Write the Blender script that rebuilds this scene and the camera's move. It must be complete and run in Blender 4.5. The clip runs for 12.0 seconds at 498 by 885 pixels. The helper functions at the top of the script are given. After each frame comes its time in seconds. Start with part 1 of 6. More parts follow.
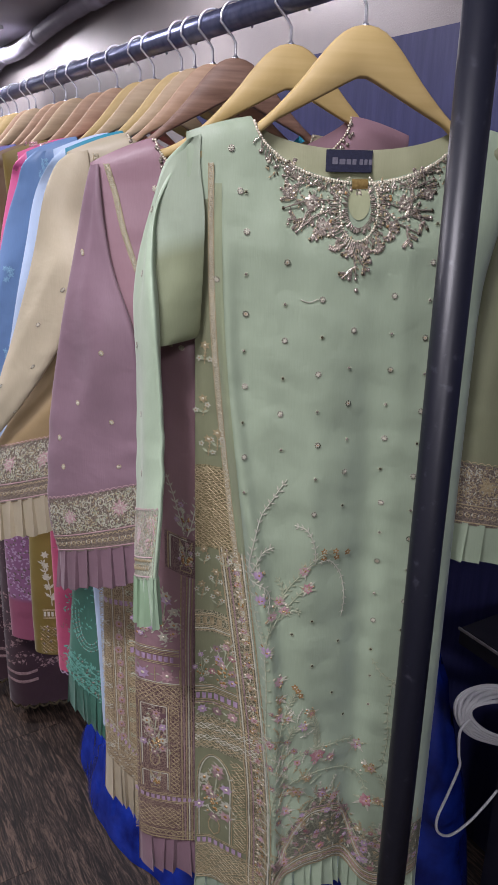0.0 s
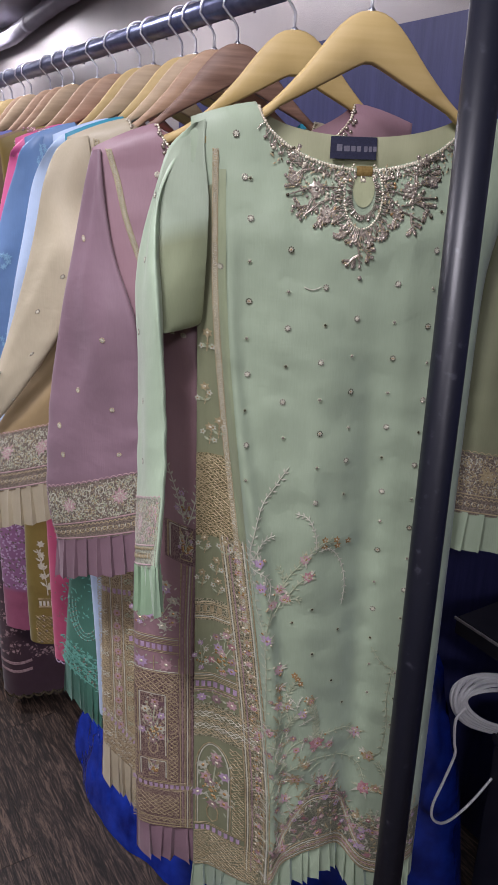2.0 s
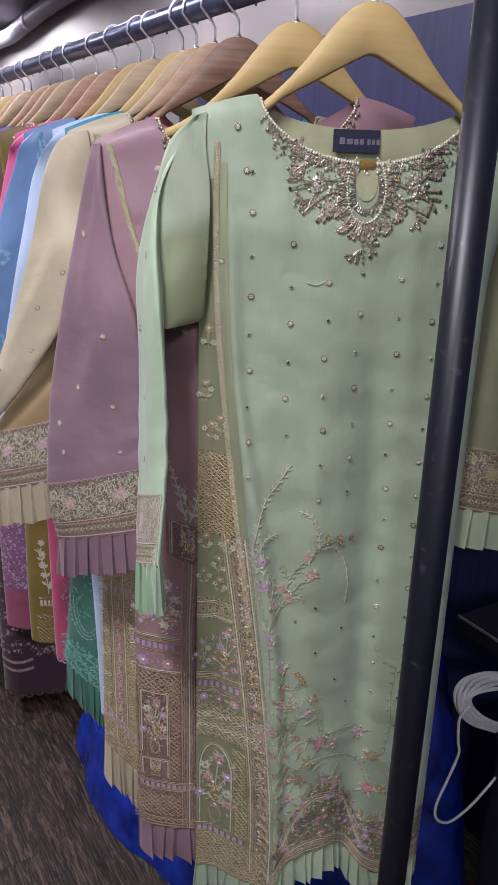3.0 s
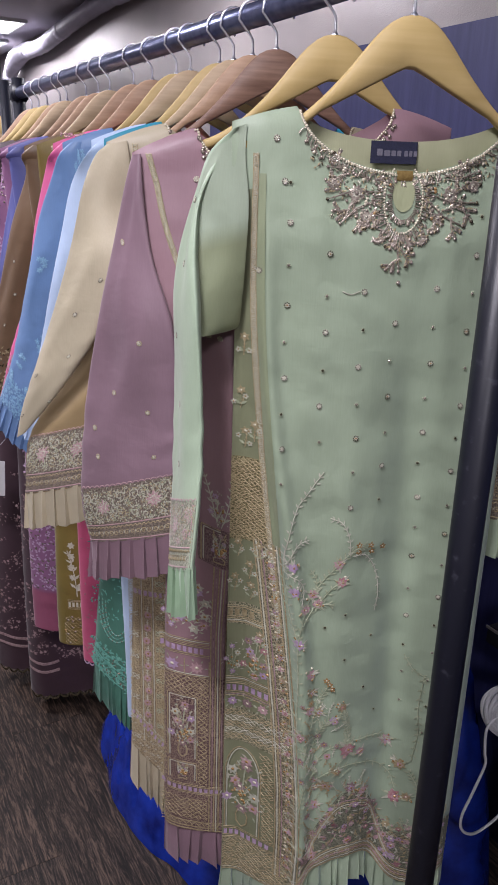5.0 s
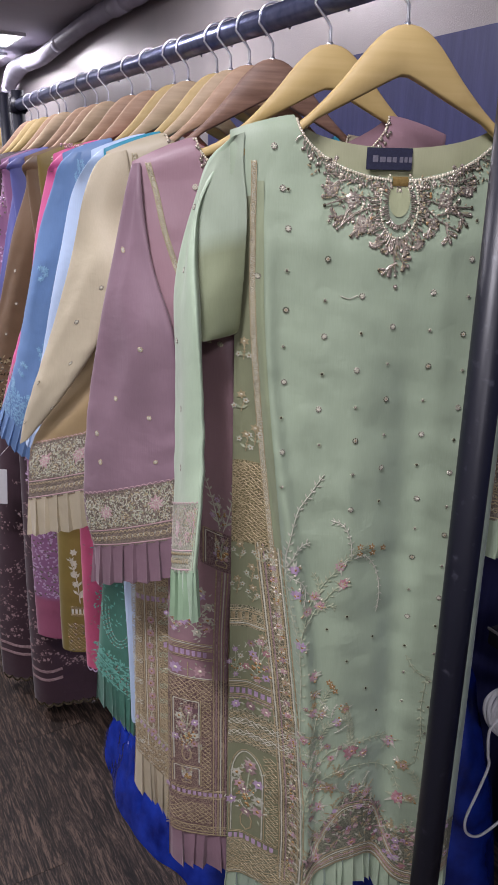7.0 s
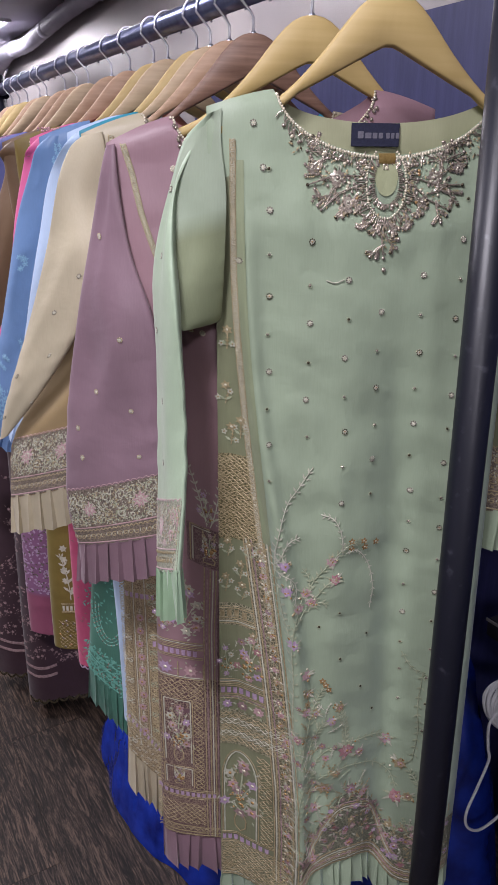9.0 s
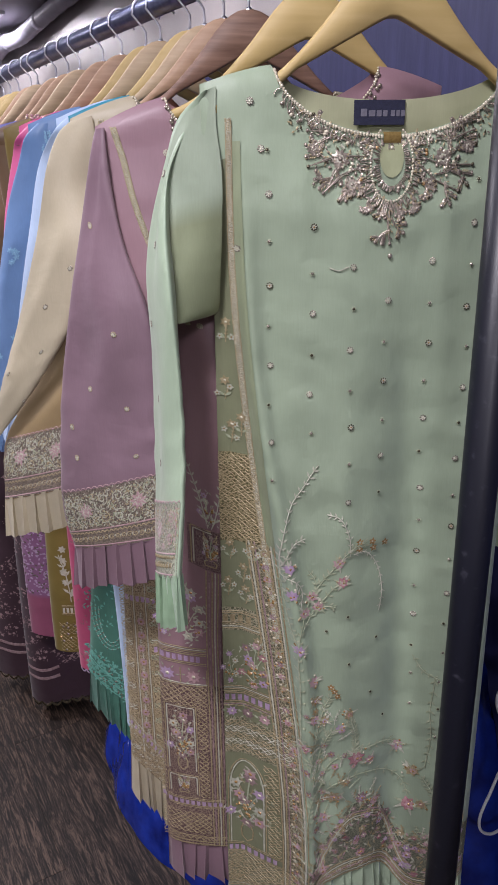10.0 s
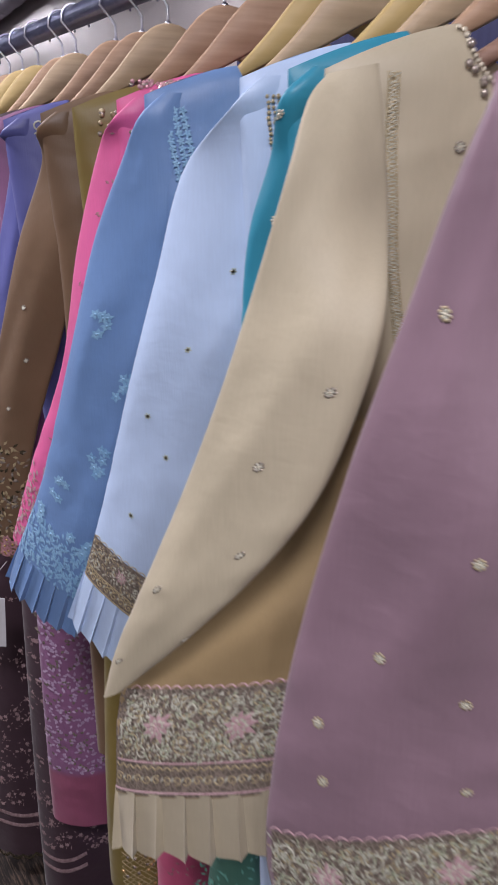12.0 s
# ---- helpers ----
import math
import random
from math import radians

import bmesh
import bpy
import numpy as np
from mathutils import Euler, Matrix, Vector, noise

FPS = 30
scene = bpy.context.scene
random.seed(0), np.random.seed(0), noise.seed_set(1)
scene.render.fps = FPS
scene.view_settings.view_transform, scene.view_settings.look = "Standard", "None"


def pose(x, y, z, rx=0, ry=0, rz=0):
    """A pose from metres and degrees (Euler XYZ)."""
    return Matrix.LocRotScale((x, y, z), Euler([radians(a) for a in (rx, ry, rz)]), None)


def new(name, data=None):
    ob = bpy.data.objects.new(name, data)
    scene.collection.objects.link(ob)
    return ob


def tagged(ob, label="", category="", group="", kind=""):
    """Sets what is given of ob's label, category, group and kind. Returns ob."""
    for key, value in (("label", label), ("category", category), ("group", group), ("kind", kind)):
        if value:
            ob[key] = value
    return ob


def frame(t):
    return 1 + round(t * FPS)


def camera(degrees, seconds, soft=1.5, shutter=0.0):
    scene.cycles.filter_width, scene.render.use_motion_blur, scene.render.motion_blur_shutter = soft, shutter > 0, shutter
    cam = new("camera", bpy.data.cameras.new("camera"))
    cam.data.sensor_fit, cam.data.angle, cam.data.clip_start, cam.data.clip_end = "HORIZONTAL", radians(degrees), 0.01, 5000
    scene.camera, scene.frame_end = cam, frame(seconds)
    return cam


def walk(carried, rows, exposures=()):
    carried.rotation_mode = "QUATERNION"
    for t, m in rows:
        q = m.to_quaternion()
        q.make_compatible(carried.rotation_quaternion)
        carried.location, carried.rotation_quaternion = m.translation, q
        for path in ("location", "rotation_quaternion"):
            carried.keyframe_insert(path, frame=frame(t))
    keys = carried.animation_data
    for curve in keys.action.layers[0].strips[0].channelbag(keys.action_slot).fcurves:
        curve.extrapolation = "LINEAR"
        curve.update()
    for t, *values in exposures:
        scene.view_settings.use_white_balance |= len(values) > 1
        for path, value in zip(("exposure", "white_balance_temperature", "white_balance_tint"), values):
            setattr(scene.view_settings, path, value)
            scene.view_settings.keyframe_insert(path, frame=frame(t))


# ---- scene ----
cam = camera(36.6, 12.0, shutter=0.2)
METRES, EYE, TILT, LEAN, TURN = 0.8, 1.42, -18.96, -1.07, -30.79
ROWS = [
    (0.0, 0.0, 0.0, 0.0, -0.0, -0.0, 0.0),
    (0.5, -0.0038, 0.0022, -0.0022, -0.19, -0.18, -0.29),
    (1.0, -0.0101, 0.0072, -0.0022, -0.27, -0.5, -0.44),
    (1.5, -0.0177, 0.011, -0.0049, -0.53, -0.63, -0.38),
    (2.0, -0.017, 0.002, -0.006, -0.73, -0.6, -0.23),
    (2.5, -0.0158, 0.0078, -0.0072, -0.76, -0.66, -0.13),
    (4.5, -0.026, 0.0214, -0.0087, 0.31, -0.57, -0.53),
    (5.0, -0.0366, 0.0011, -0.0085, 0.98, -0.21, -0.86),
    (5.5, -0.0522, -0.0141, -0.0113, 1.48, 0.12, -1.01),
    (6.0, -0.0542, -0.0151, -0.0127, 1.39, 0.34, -0.9),
    (6.5, -0.0428, -0.0141, -0.014, 1.19, 0.42, -0.61),
    (7.0, -0.0364, -0.0113, -0.0156, 1.03, 0.42, -0.28),
    (9.0, -0.0178, 0.0341, -0.0081, 0.93, -0.52, 0.73),
    (9.5, -0.0143, 0.0512, -0.0063, 0.88, -0.8, 1.06),
    (10.0, -0.0163, 0.0864, -0.0021, 1.15, -1.05, 1.57),
    (10.5, -0.0598, 0.1948, 0.0408, 0.58, -1.25, 1.94),
    (11.0, -0.1483, 0.3259, 0.1046, -0.3, -0.9, 2.07),
    (11.5, -0.2592, 0.4705, 0.1542, -1.24, -0.4, 2.15),
    (12.0, -0.3955, 0.7143, 0.2221, -3.36, -0.47, 1.9),
]
walk(cam, [(t, pose(0, 0, EYE, TILT, LEAN, TURN) @ pose(METRES * x, METRES * y, METRES * z, 90 + pitch, roll, yaw)) for t, x, y, z, yaw, pitch, roll in ROWS], exposures=[(0.0, -0.07), (4.5, -0.08), (5.5, -0.03), (7.0, -0.03), (9.5, -0.07), (10.0, -0.07), (11.0, -0.2), (11.5, -0.10), (12.0, -0.28)])

# ---- world and lights ----
world = bpy.data.worlds.new("world")
scene.world = world
world.use_nodes = True
bg = world.node_tree.nodes["Background"]
bg.inputs[0].default_value = (0.55, 0.60, 0.75, 1)
bg.inputs[1].default_value = 0.06


def area(name, m, size, size_y, watts, colour):
    d = bpy.data.lights.new(name, "AREA")
    d.shape, d.size, d.size_y, d.energy, d.color = "RECTANGLE", size, size_y, watts, colour
    ob = new(name, d)
    ob.matrix_world = m
    return ob


CEIL = 2.40
WALL = 1.70
COOL = (0.97, 0.93, 1.03)
# The last lamp, behind the camera and unseen, is added as front fill.
LAMPS = [(-0.42, 0.22, 33), (-0.42, 2.2, 40), (-0.45, 4.6, 30), (1.15, 3.1, 14), (1.34, 6.05, 14), (1.42, 6.95, 14), (-0.8, -1.7, 36)]
for lx, ly, watts in LAMPS:
    area("ceiling_light_lamp", pose(lx, ly, CEIL - 0.032), 0.26, 0.50, watts, COOL)

# ---- materials ----


def mat(name):
    m = bpy.data.materials.new(name)
    m.use_nodes = True
    nt = m.node_tree
    return m, nt, nt.nodes["Principled BSDF"]


def node(nt, kind, **kw):
    n = nt.nodes.new(kind)
    for k, v in kw.items():
        n.inputs[k.replace("_", " ")].default_value = v
    return n


def ramp_between(nt, fac, a, b, lo=0.35, hi=0.65):
    r = nt.nodes.new("ShaderNodeValToRGB")
    r.color_ramp.elements[0].position, r.color_ramp.elements[1].position = lo, hi
    r.color_ramp.elements[0].color, r.color_ramp.elements[1].color = (*a, 1), (*b, 1)
    nt.links.new(fac, r.inputs[0])
    return r.outputs[0]


def scaled(c, k):
    return tuple(min(1.0, v * k) for v in c)


def surface(name, a, b, scale=20.0, rough=0.5, metal=0.0, bump=0.0, bump_scale=200.0, stretch=(1, 1, 1), detail=6.0, lo=0.3, hi=0.7, coat=0.0, sheen=0.0):
    m, nt, p = mat(name)
    tc = nt.nodes.new("ShaderNodeTexCoord")
    mp = nt.nodes.new("ShaderNodeMapping")
    mp.inputs["Scale"].default_value = stretch
    nt.links.new(tc.outputs["Object"], mp.inputs[0])
    n = node(nt, "ShaderNodeTexNoise", Scale=scale, Detail=detail)
    nt.links.new(mp.outputs[0], n.inputs["Vector"])
    nt.links.new(ramp_between(nt, n.outputs[0], a, b, lo, hi), p.inputs["Base Color"])
    p.inputs["Roughness"].default_value, p.inputs["Metallic"].default_value = rough, metal
    p.inputs["Coat Weight"].default_value = coat
    p.inputs["Sheen Weight"].default_value = sheen
    if bump:
        n2 = node(nt, "ShaderNodeTexNoise", Scale=bump_scale, Detail=4.0)
        nt.links.new(mp.outputs[0], n2.inputs["Vector"])
        bp = node(nt, "ShaderNodeBump", Strength=bump, Distance=0.002)
        nt.links.new(n2.outputs[0], bp.inputs["Height"])
        nt.links.new(bp.outputs[0], p.inputs["Normal"])
    return m


FABRICS = {}


def fabric(name, c, rough=0.46, sheen=0.2, lower=None, at=0.0, soft=0.01, slant=0.0, thin=0.0, tint=(1.0, 1.0, 1.0)):
    """Silk-like cloth: soft mottling, slubs along the thread and a fine weave. lower: the colour below a height, as in
    a dyed hem, unlined cloth or painted shade.
    """
    if name in FABRICS:
        return FABRICS[name]
    m, nt, p = mat(name)
    tc = nt.nodes.new("ShaderNodeTexCoord")
    big = node(nt, "ShaderNodeTexNoise", Scale=9.0, Detail=4.0)
    nt.links.new(tc.outputs["Object"], big.inputs["Vector"])
    col = ramp_between(nt, big.outputs[0], scaled(c, 0.88), scaled(c, 1.08), 0.3, 0.7)
    mp = nt.nodes.new("ShaderNodeMapping")
    mp.inputs["Scale"].default_value = (1.0, 1.0, 0.06)
    nt.links.new(tc.outputs["Object"], mp.inputs[0])
    slub = node(nt, "ShaderNodeTexNoise", Scale=700.0, Detail=2.0)
    nt.links.new(mp.outputs[0], slub.inputs["Vector"])
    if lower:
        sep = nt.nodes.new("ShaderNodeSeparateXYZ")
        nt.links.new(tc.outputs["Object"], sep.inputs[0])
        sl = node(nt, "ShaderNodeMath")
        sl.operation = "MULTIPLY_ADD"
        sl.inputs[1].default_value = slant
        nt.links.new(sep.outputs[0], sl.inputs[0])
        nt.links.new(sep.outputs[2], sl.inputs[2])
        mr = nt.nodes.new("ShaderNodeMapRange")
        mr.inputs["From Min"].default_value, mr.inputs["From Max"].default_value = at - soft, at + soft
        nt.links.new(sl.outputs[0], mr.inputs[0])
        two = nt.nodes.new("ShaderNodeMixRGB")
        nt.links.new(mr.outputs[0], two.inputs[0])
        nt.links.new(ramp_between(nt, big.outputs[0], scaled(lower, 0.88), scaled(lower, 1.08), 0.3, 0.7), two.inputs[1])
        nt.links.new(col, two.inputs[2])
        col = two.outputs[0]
    mix = nt.nodes.new("ShaderNodeMixRGB")
    mix.blend_type = "MULTIPLY"
    mix.inputs[0].default_value = 0.14
    nt.links.new(col, mix.inputs[1])
    nt.links.new(ramp_between(nt, slub.outputs[0], (0.75, 0.75, 0.75), (1, 1, 1)), mix.inputs[2])
    nt.links.new(mix.outputs[0], p.inputs["Base Color"])
    p.inputs["Roughness"].default_value = rough
    p.inputs["Specular IOR Level"].default_value = 0.45
    p.inputs["Sheen Weight"].default_value = sheen
    p.inputs["Sheen Roughness"].default_value = 0.4
    p.inputs["Sheen Tint"].default_value = (*tint, 1)
    bp = node(nt, "ShaderNodeBump", Strength=0.12, Distance=0.001)
    nt.links.new(slub.outputs[0], bp.inputs["Height"])
    crease = node(nt, "ShaderNodeTexNoise", Scale=30.0, Detail=1.5, Distortion=0.3)
    nt.links.new(tc.outputs["Object"], crease.inputs["Vector"])
    cmap = nt.nodes.new("ShaderNodeMapping")
    cmap.inputs["Scale"].default_value = (0.55, 1.0, 1.6)
    cmap.inputs["Rotation"].default_value = (0.0, 0.5, 0.0)
    nt.links.new(tc.outputs["Object"], cmap.inputs[0])
    fine = node(nt, "ShaderNodeTexNoise", Scale=75.0, Detail=1.0, Distortion=0.4)
    nt.links.new(cmap.outputs[0], fine.inputs["Vector"])
    gate = node(nt, "ShaderNodeTexNoise", Scale=7.0, Detail=1.0)
    nt.links.new(tc.outputs["Object"], gate.inputs["Vector"])
    pull = nt.nodes.new("ShaderNodeMath")
    pull.operation = "MULTIPLY"
    nt.links.new(fine.outputs[0], pull.inputs[0])
    nt.links.new(ramp_between(nt, gate.outputs[0], (0.0, 0.0, 0.0), (1.0, 1.0, 1.0), 0.4, 0.7), pull.inputs[1])
    both = nt.nodes.new("ShaderNodeMath")
    both.operation = "MULTIPLY_ADD"
    both.inputs[1].default_value = 0.22
    nt.links.new(pull.outputs[0], both.inputs[0])
    nt.links.new(crease.outputs[0], both.inputs[2])
    b2 = node(nt, "ShaderNodeBump", Strength=0.5, Distance=0.0036)
    nt.links.new(both.outputs[0], b2.inputs["Height"])
    nt.links.new(bp.outputs[0], b2.inputs["Normal"])
    nt.links.new(b2.outputs[0], p.inputs["Normal"])
    FABRICS[name] = m
    if thin:
        tr = nt.nodes.new("ShaderNodeBsdfTranslucent")
        nt.links.new(mix.outputs[0], tr.inputs["Color"])
        ms = nt.nodes.new("ShaderNodeMixShader")
        ms.inputs[0].default_value = thin
        out = [n for n in nt.nodes if n.type == "OUTPUT_MATERIAL"][0]
        nt.links.new(p.outputs[0], ms.inputs[1])
        nt.links.new(tr.outputs[0], ms.inputs[2])
        nt.links.new(ms.outputs[0], out.inputs["Surface"])
    return m


BIRCH = surface("birch_wood", (0.50, 0.36, 0.14), (0.58, 0.43, 0.19), 6, 0.55, stretch=(1, 1, 14), bump=0.05)
WALNUT = surface("walnut_wood", (0.16, 0.088, 0.062), (0.29, 0.175, 0.125), 7, 0.55, stretch=(2, 2, 22), bump=0.05)
CHERRY = surface("cherry_wood", (0.38, 0.235, 0.145), (0.50, 0.33, 0.215), 7, 0.55, stretch=(2, 2, 20), bump=0.05)
BEECH = surface("beech_wood", (0.44, 0.32, 0.20), (0.55, 0.41, 0.26), 7, 0.55, stretch=(2, 2, 20), bump=0.05)
CHROME = surface("hook_steel", (0.70, 0.70, 0.76), (0.82, 0.82, 0.88), 80, 0.28, 1.0)
RAIL_STEEL = surface("dark_tube_steel", (0.13, 0.15, 0.26), (0.21, 0.23, 0.37), 60, 0.3, 0.85, bump=0.06)
BLACK_PAINT = surface("black_painted_steel", (0.008, 0.009, 0.017), (0.06, 0.06, 0.08), 70, 0.42, 0.0, bump=0.05, lo=0.62, hi=0.82)
WALL_PAPER = surface("grey_wall_vinyl", (0.36, 0.33, 0.33), (0.44, 0.40, 0.39), 3, 0.32, 0.25, bump=0.55, bump_scale=210)
NAVY_BOARD = surface("navy_panel", (0.030, 0.034, 0.120), (0.048, 0.053, 0.165), 12, 0.45, bump=0.2, bump_scale=40, stretch=(6, 6, 0.6))
CEIL_PAINT = surface("ceiling_grey_paint", (0.52, 0.50, 0.56), (0.60, 0.58, 0.64), 2, 0.7, bump=0.1)
PLAIN_WALL = surface("plain_wall_paint", (0.30, 0.28, 0.27), (0.36, 0.34, 0.33), 2, 0.7, bump=0.1)
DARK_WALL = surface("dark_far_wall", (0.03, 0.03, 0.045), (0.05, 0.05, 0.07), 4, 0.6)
DUCT = surface("taped_duct", (0.40, 0.38, 0.47), (0.52, 0.50, 0.60), 8, 0.55, bump=0.25, bump_scale=30)
# Wide dark-to-light mottling of the blue stands in for shading on the crumples.
BLUE_BAG = surface("blue_plastic_sheet", (0.003, 0.009, 0.11), (0.012, 0.038, 0.34), 16, 0.24, bump=1.0, bump_scale=26)
WHITE_PLASTIC = surface("white_cable_sheath", (0.78, 0.79, 0.82), (0.86, 0.87, 0.89), 40, 0.4)
BLACK_BOX = surface("black_laminate", (0.008, 0.008, 0.012), (0.016, 0.016, 0.022), 30, 0.4, bump=0.05)

# ---- mesh helpers ----


def world_of(ob):
    return world_of(ob.parent) @ ob.matrix_basis if ob.parent else ob.matrix_basis


def mesh_object(name, verts, faces, material, parent=None, label="", smooth=True):
    me = bpy.data.meshes.new(name)
    inv = world_of(parent).inverted() if parent is not None else Matrix.Identity(4)
    v = np.asarray(verts, dtype=float)
    r = np.array(inv)
    v = v @ r[:3, :3].T + r[:3, 3]
    me.from_pydata(v.tolist(), [], [list(f) for f in faces])
    me.polygons.foreach_set("use_smooth", [smooth] * len(me.polygons))
    me.materials.append(material)
    me.update()
    ob = new(name, me)
    if parent is not None:
        ob.parent = parent
    if label:
        tagged(ob, label)
    return ob


def base(name, m, label, category, group="", kind=""):
    ob = new(name)
    ob.empty_display_size = 0.05
    ob.matrix_world = m
    ob.matrix_basis = m
    return tagged(ob, label, category, group, kind)


def grid_faces(rows, cols, off=0, flip=False, wrap=False):
    out = []
    for i in range(rows - 1):
        for j in range(cols if wrap else cols - 1):
            k = (j + 1) % cols
            f = [off + i * cols + j, off + i * cols + k, off + (i + 1) * cols + k, off + (i + 1) * cols + j]
            out.append(f[::-1] if flip else f)
    return out


def box(lo, hi, bevel=0.0):
    """Vertices and faces of a box with chamfered edges."""
    bm = bmesh.new()
    bmesh.ops.create_cube(bm, size=1.0)
    for v in bm.verts:
        v.co = Vector([lo[i] + (v.co[i] + 0.5) * (hi[i] - lo[i]) for i in range(3)])
    if bevel:
        bmesh.ops.bevel(bm, geom=bm.edges[:], offset=bevel, segments=2, affect="EDGES")
    bm.verts.index_update()
    out = [v.co[:] for v in bm.verts], [[v.index for v in f.verts] for f in bm.faces]
    bm.free()
    return out


def tube(points, radius, sides=10, closed=False):
    """A round tube along points; radius may be a list."""
    p = np.asarray(points, dtype=float)
    n = len(p)
    r = np.full(n, radius) if np.isscalar(radius) else np.asarray(radius)
    tang = np.gradient(p, axis=0)
    if closed:
        tang = np.roll(p, -1, 0) - np.roll(p, 1, 0)
    tang /= np.linalg.norm(tang, axis=1)[:, None] + 1e-12
    ref = np.array([0, 0, 1.0]) if abs(tang[0][2]) < 0.9 else np.array([1.0, 0, 0])
    verts = []
    for i in range(n):
        a = ref - tang[i] * (ref @ tang[i])
        a /= np.linalg.norm(a)
        ref = a
        b = np.cross(tang[i], a)
        for k in range(sides):
            w = 2 * math.pi * k / sides
            verts.append(p[i] + r[i] * (math.cos(w) * a + math.sin(w) * b))
    faces = grid_faces(n, sides, wrap=True)
    if closed:
        faces += [[(n - 1) * sides + k, (n - 1) * sides + (k + 1) % sides, (k + 1) % sides, k] for k in range(sides)]
    else:
        faces += [list(range(sides))[::-1], [(n - 1) * sides + k for k in range(sides)]]
    return verts, faces


def joined(*pieces):
    v, f = [], []
    for pv, pf in pieces:
        o = len(v)
        v.extend(list(pv))
        f.extend([[i + o for i in q] for q in pf])
    return v, f


def smooth_rows(rows, n):
    """Rows of numbers eased through (monotone in the first column's order) into n rows."""
    a = np.asarray(rows, dtype=float)
    t = np.linspace(0, 1, len(a))
    x = np.linspace(0, 1, n)
    out = np.empty((n, a.shape[1]))
    h = t[1] - t[0]
    for c in range(a.shape[1]):
        y = a[:, c]
        d = np.gradient(y, h)
        i = np.clip((x / h).astype(int), 0, len(a) - 2)
        s = (x - t[i]) / h
        out[:, c] = (1 + 2 * s) * (1 - s) ** 2 * y[i] + s * (1 - s) ** 2 * h * d[i] + s * s * (3 - 2 * s) * y[i + 1] + s * s * (s - 1) * h * d[i + 1]
    return out


def sm(a, b, x):
    t = np.clip((x - a) / (b - a), 0, 1)
    return t * t * (3 - 2 * t)


# ---- room ----
YA, YB, XL = -2.6, 7.6, -2.2


def slab(name, lo, hi, material, label, category="structure"):
    v, f = box(lo, hi)
    return tagged(mesh_object(name, v, f, material, None, "", False), label, category, kind="structure")


slab("wall_east", (WALL, YA, 0), (WALL + 0.15, YB, CEIL), WALL_PAPER, "grey textured vinyl wall behind the clothes rack", "wall")
slab("wall_west", (XL - 0.15, YA, 0), (XL, YB, CEIL), PLAIN_WALL, "plain painted wall across the aisle", "wall")
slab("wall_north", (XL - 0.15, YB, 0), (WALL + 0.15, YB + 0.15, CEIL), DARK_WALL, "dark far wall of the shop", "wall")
slab("wall_south", (XL - 0.15, YA - 0.15, 0), (WALL + 0.15, YA, CEIL), PLAIN_WALL, "plain painted wall", "wall")
slab("ceiling", (XL - 0.15, YA - 0.15, CEIL), (WALL + 0.15, YB + 0.15, CEIL + 0.12), CEIL_PAINT, "low grey painted ceiling", "ceiling")

# ---- hangers ----
RX, RZ, RY0, RY1 = 0.546, 1.6245, 0.529, 2.33
TUBE = 0.0155


def hanger_frame(y, yaw, x=RX):
    return pose(x, y, 0, 0, 0, yaw)


def make_hanger(y, yaw, wood, label, half=0.172, x=RX):
    m = hanger_frame(y, yaw, x)
    t = base("clothes_hanger", m @ pose(0, 0, 1.576), label, "hanger", "hangers on the rail")
    n = 40
    s = np.linspace(-half, half, n)
    a = np.abs(s)
    top = 1.488 + 0.088 * np.exp(-(a / 0.068) ** 2.3) - 0.034 * sm(0.07, half, a)
    low = 1.531 - 0.092 * (np.sqrt(a * a + 0.006 ** 2) / 0.18) ** 0.97
    low = np.minimum(low, top - 0.012)
    th, ch = 0.0065, 0.0028
    verts = []
    # ring of eight round the section
    for i in range(n):
        tz, lz = top[i], low[i]
        ring = [(-th, lz + ch), (-th, tz - ch), (-th + ch, tz), (th - ch, tz), (th, tz - ch), (th, lz + ch), (th - ch, lz), (-th + ch, lz)]
        for dy, z in ring:
            verts.append(m @ Vector((s[i], dy, z)))
    faces = grid_faces(n, 8, wrap=True) + [list(range(8))[::-1], [(n - 1) * 8 + k for k in range(8)]]
    mesh_object("wooden_body", verts, faces, wood, t)
    R = TUBE + 0.0032
    pts = [(0, 1.570), (0, 1.582), (0, 1.594), (-0.004, 1.601), (-0.013, 1.611), (-R - 0.001, 1.619)]
    for k in range(13):
        w = math.radians(185 - k * 16)
        pts.append((R * math.cos(w), RZ + R * math.sin(w)))
    pts.append((R + 0.003, RZ - 0.012))
    wob = random.uniform(-0.006, 0.006)
    v, f = tube([m @ Vector((px, wob * i / len(pts), pz)) for i, (px, pz) in enumerate(pts)], 0.0017, 8)
    mesh_object("hook", v, f, CHROME, t, "bent steel wire hook")
    v, f = tube([m @ Vector((0, 0, z)) for z in (1.573, 1.576, 1.5785)], [0.0042, 0.0042, 0.003], 10)
    mesh_object("ferrule", v, f, CHROME, t)
    return t


# ---- garments ----


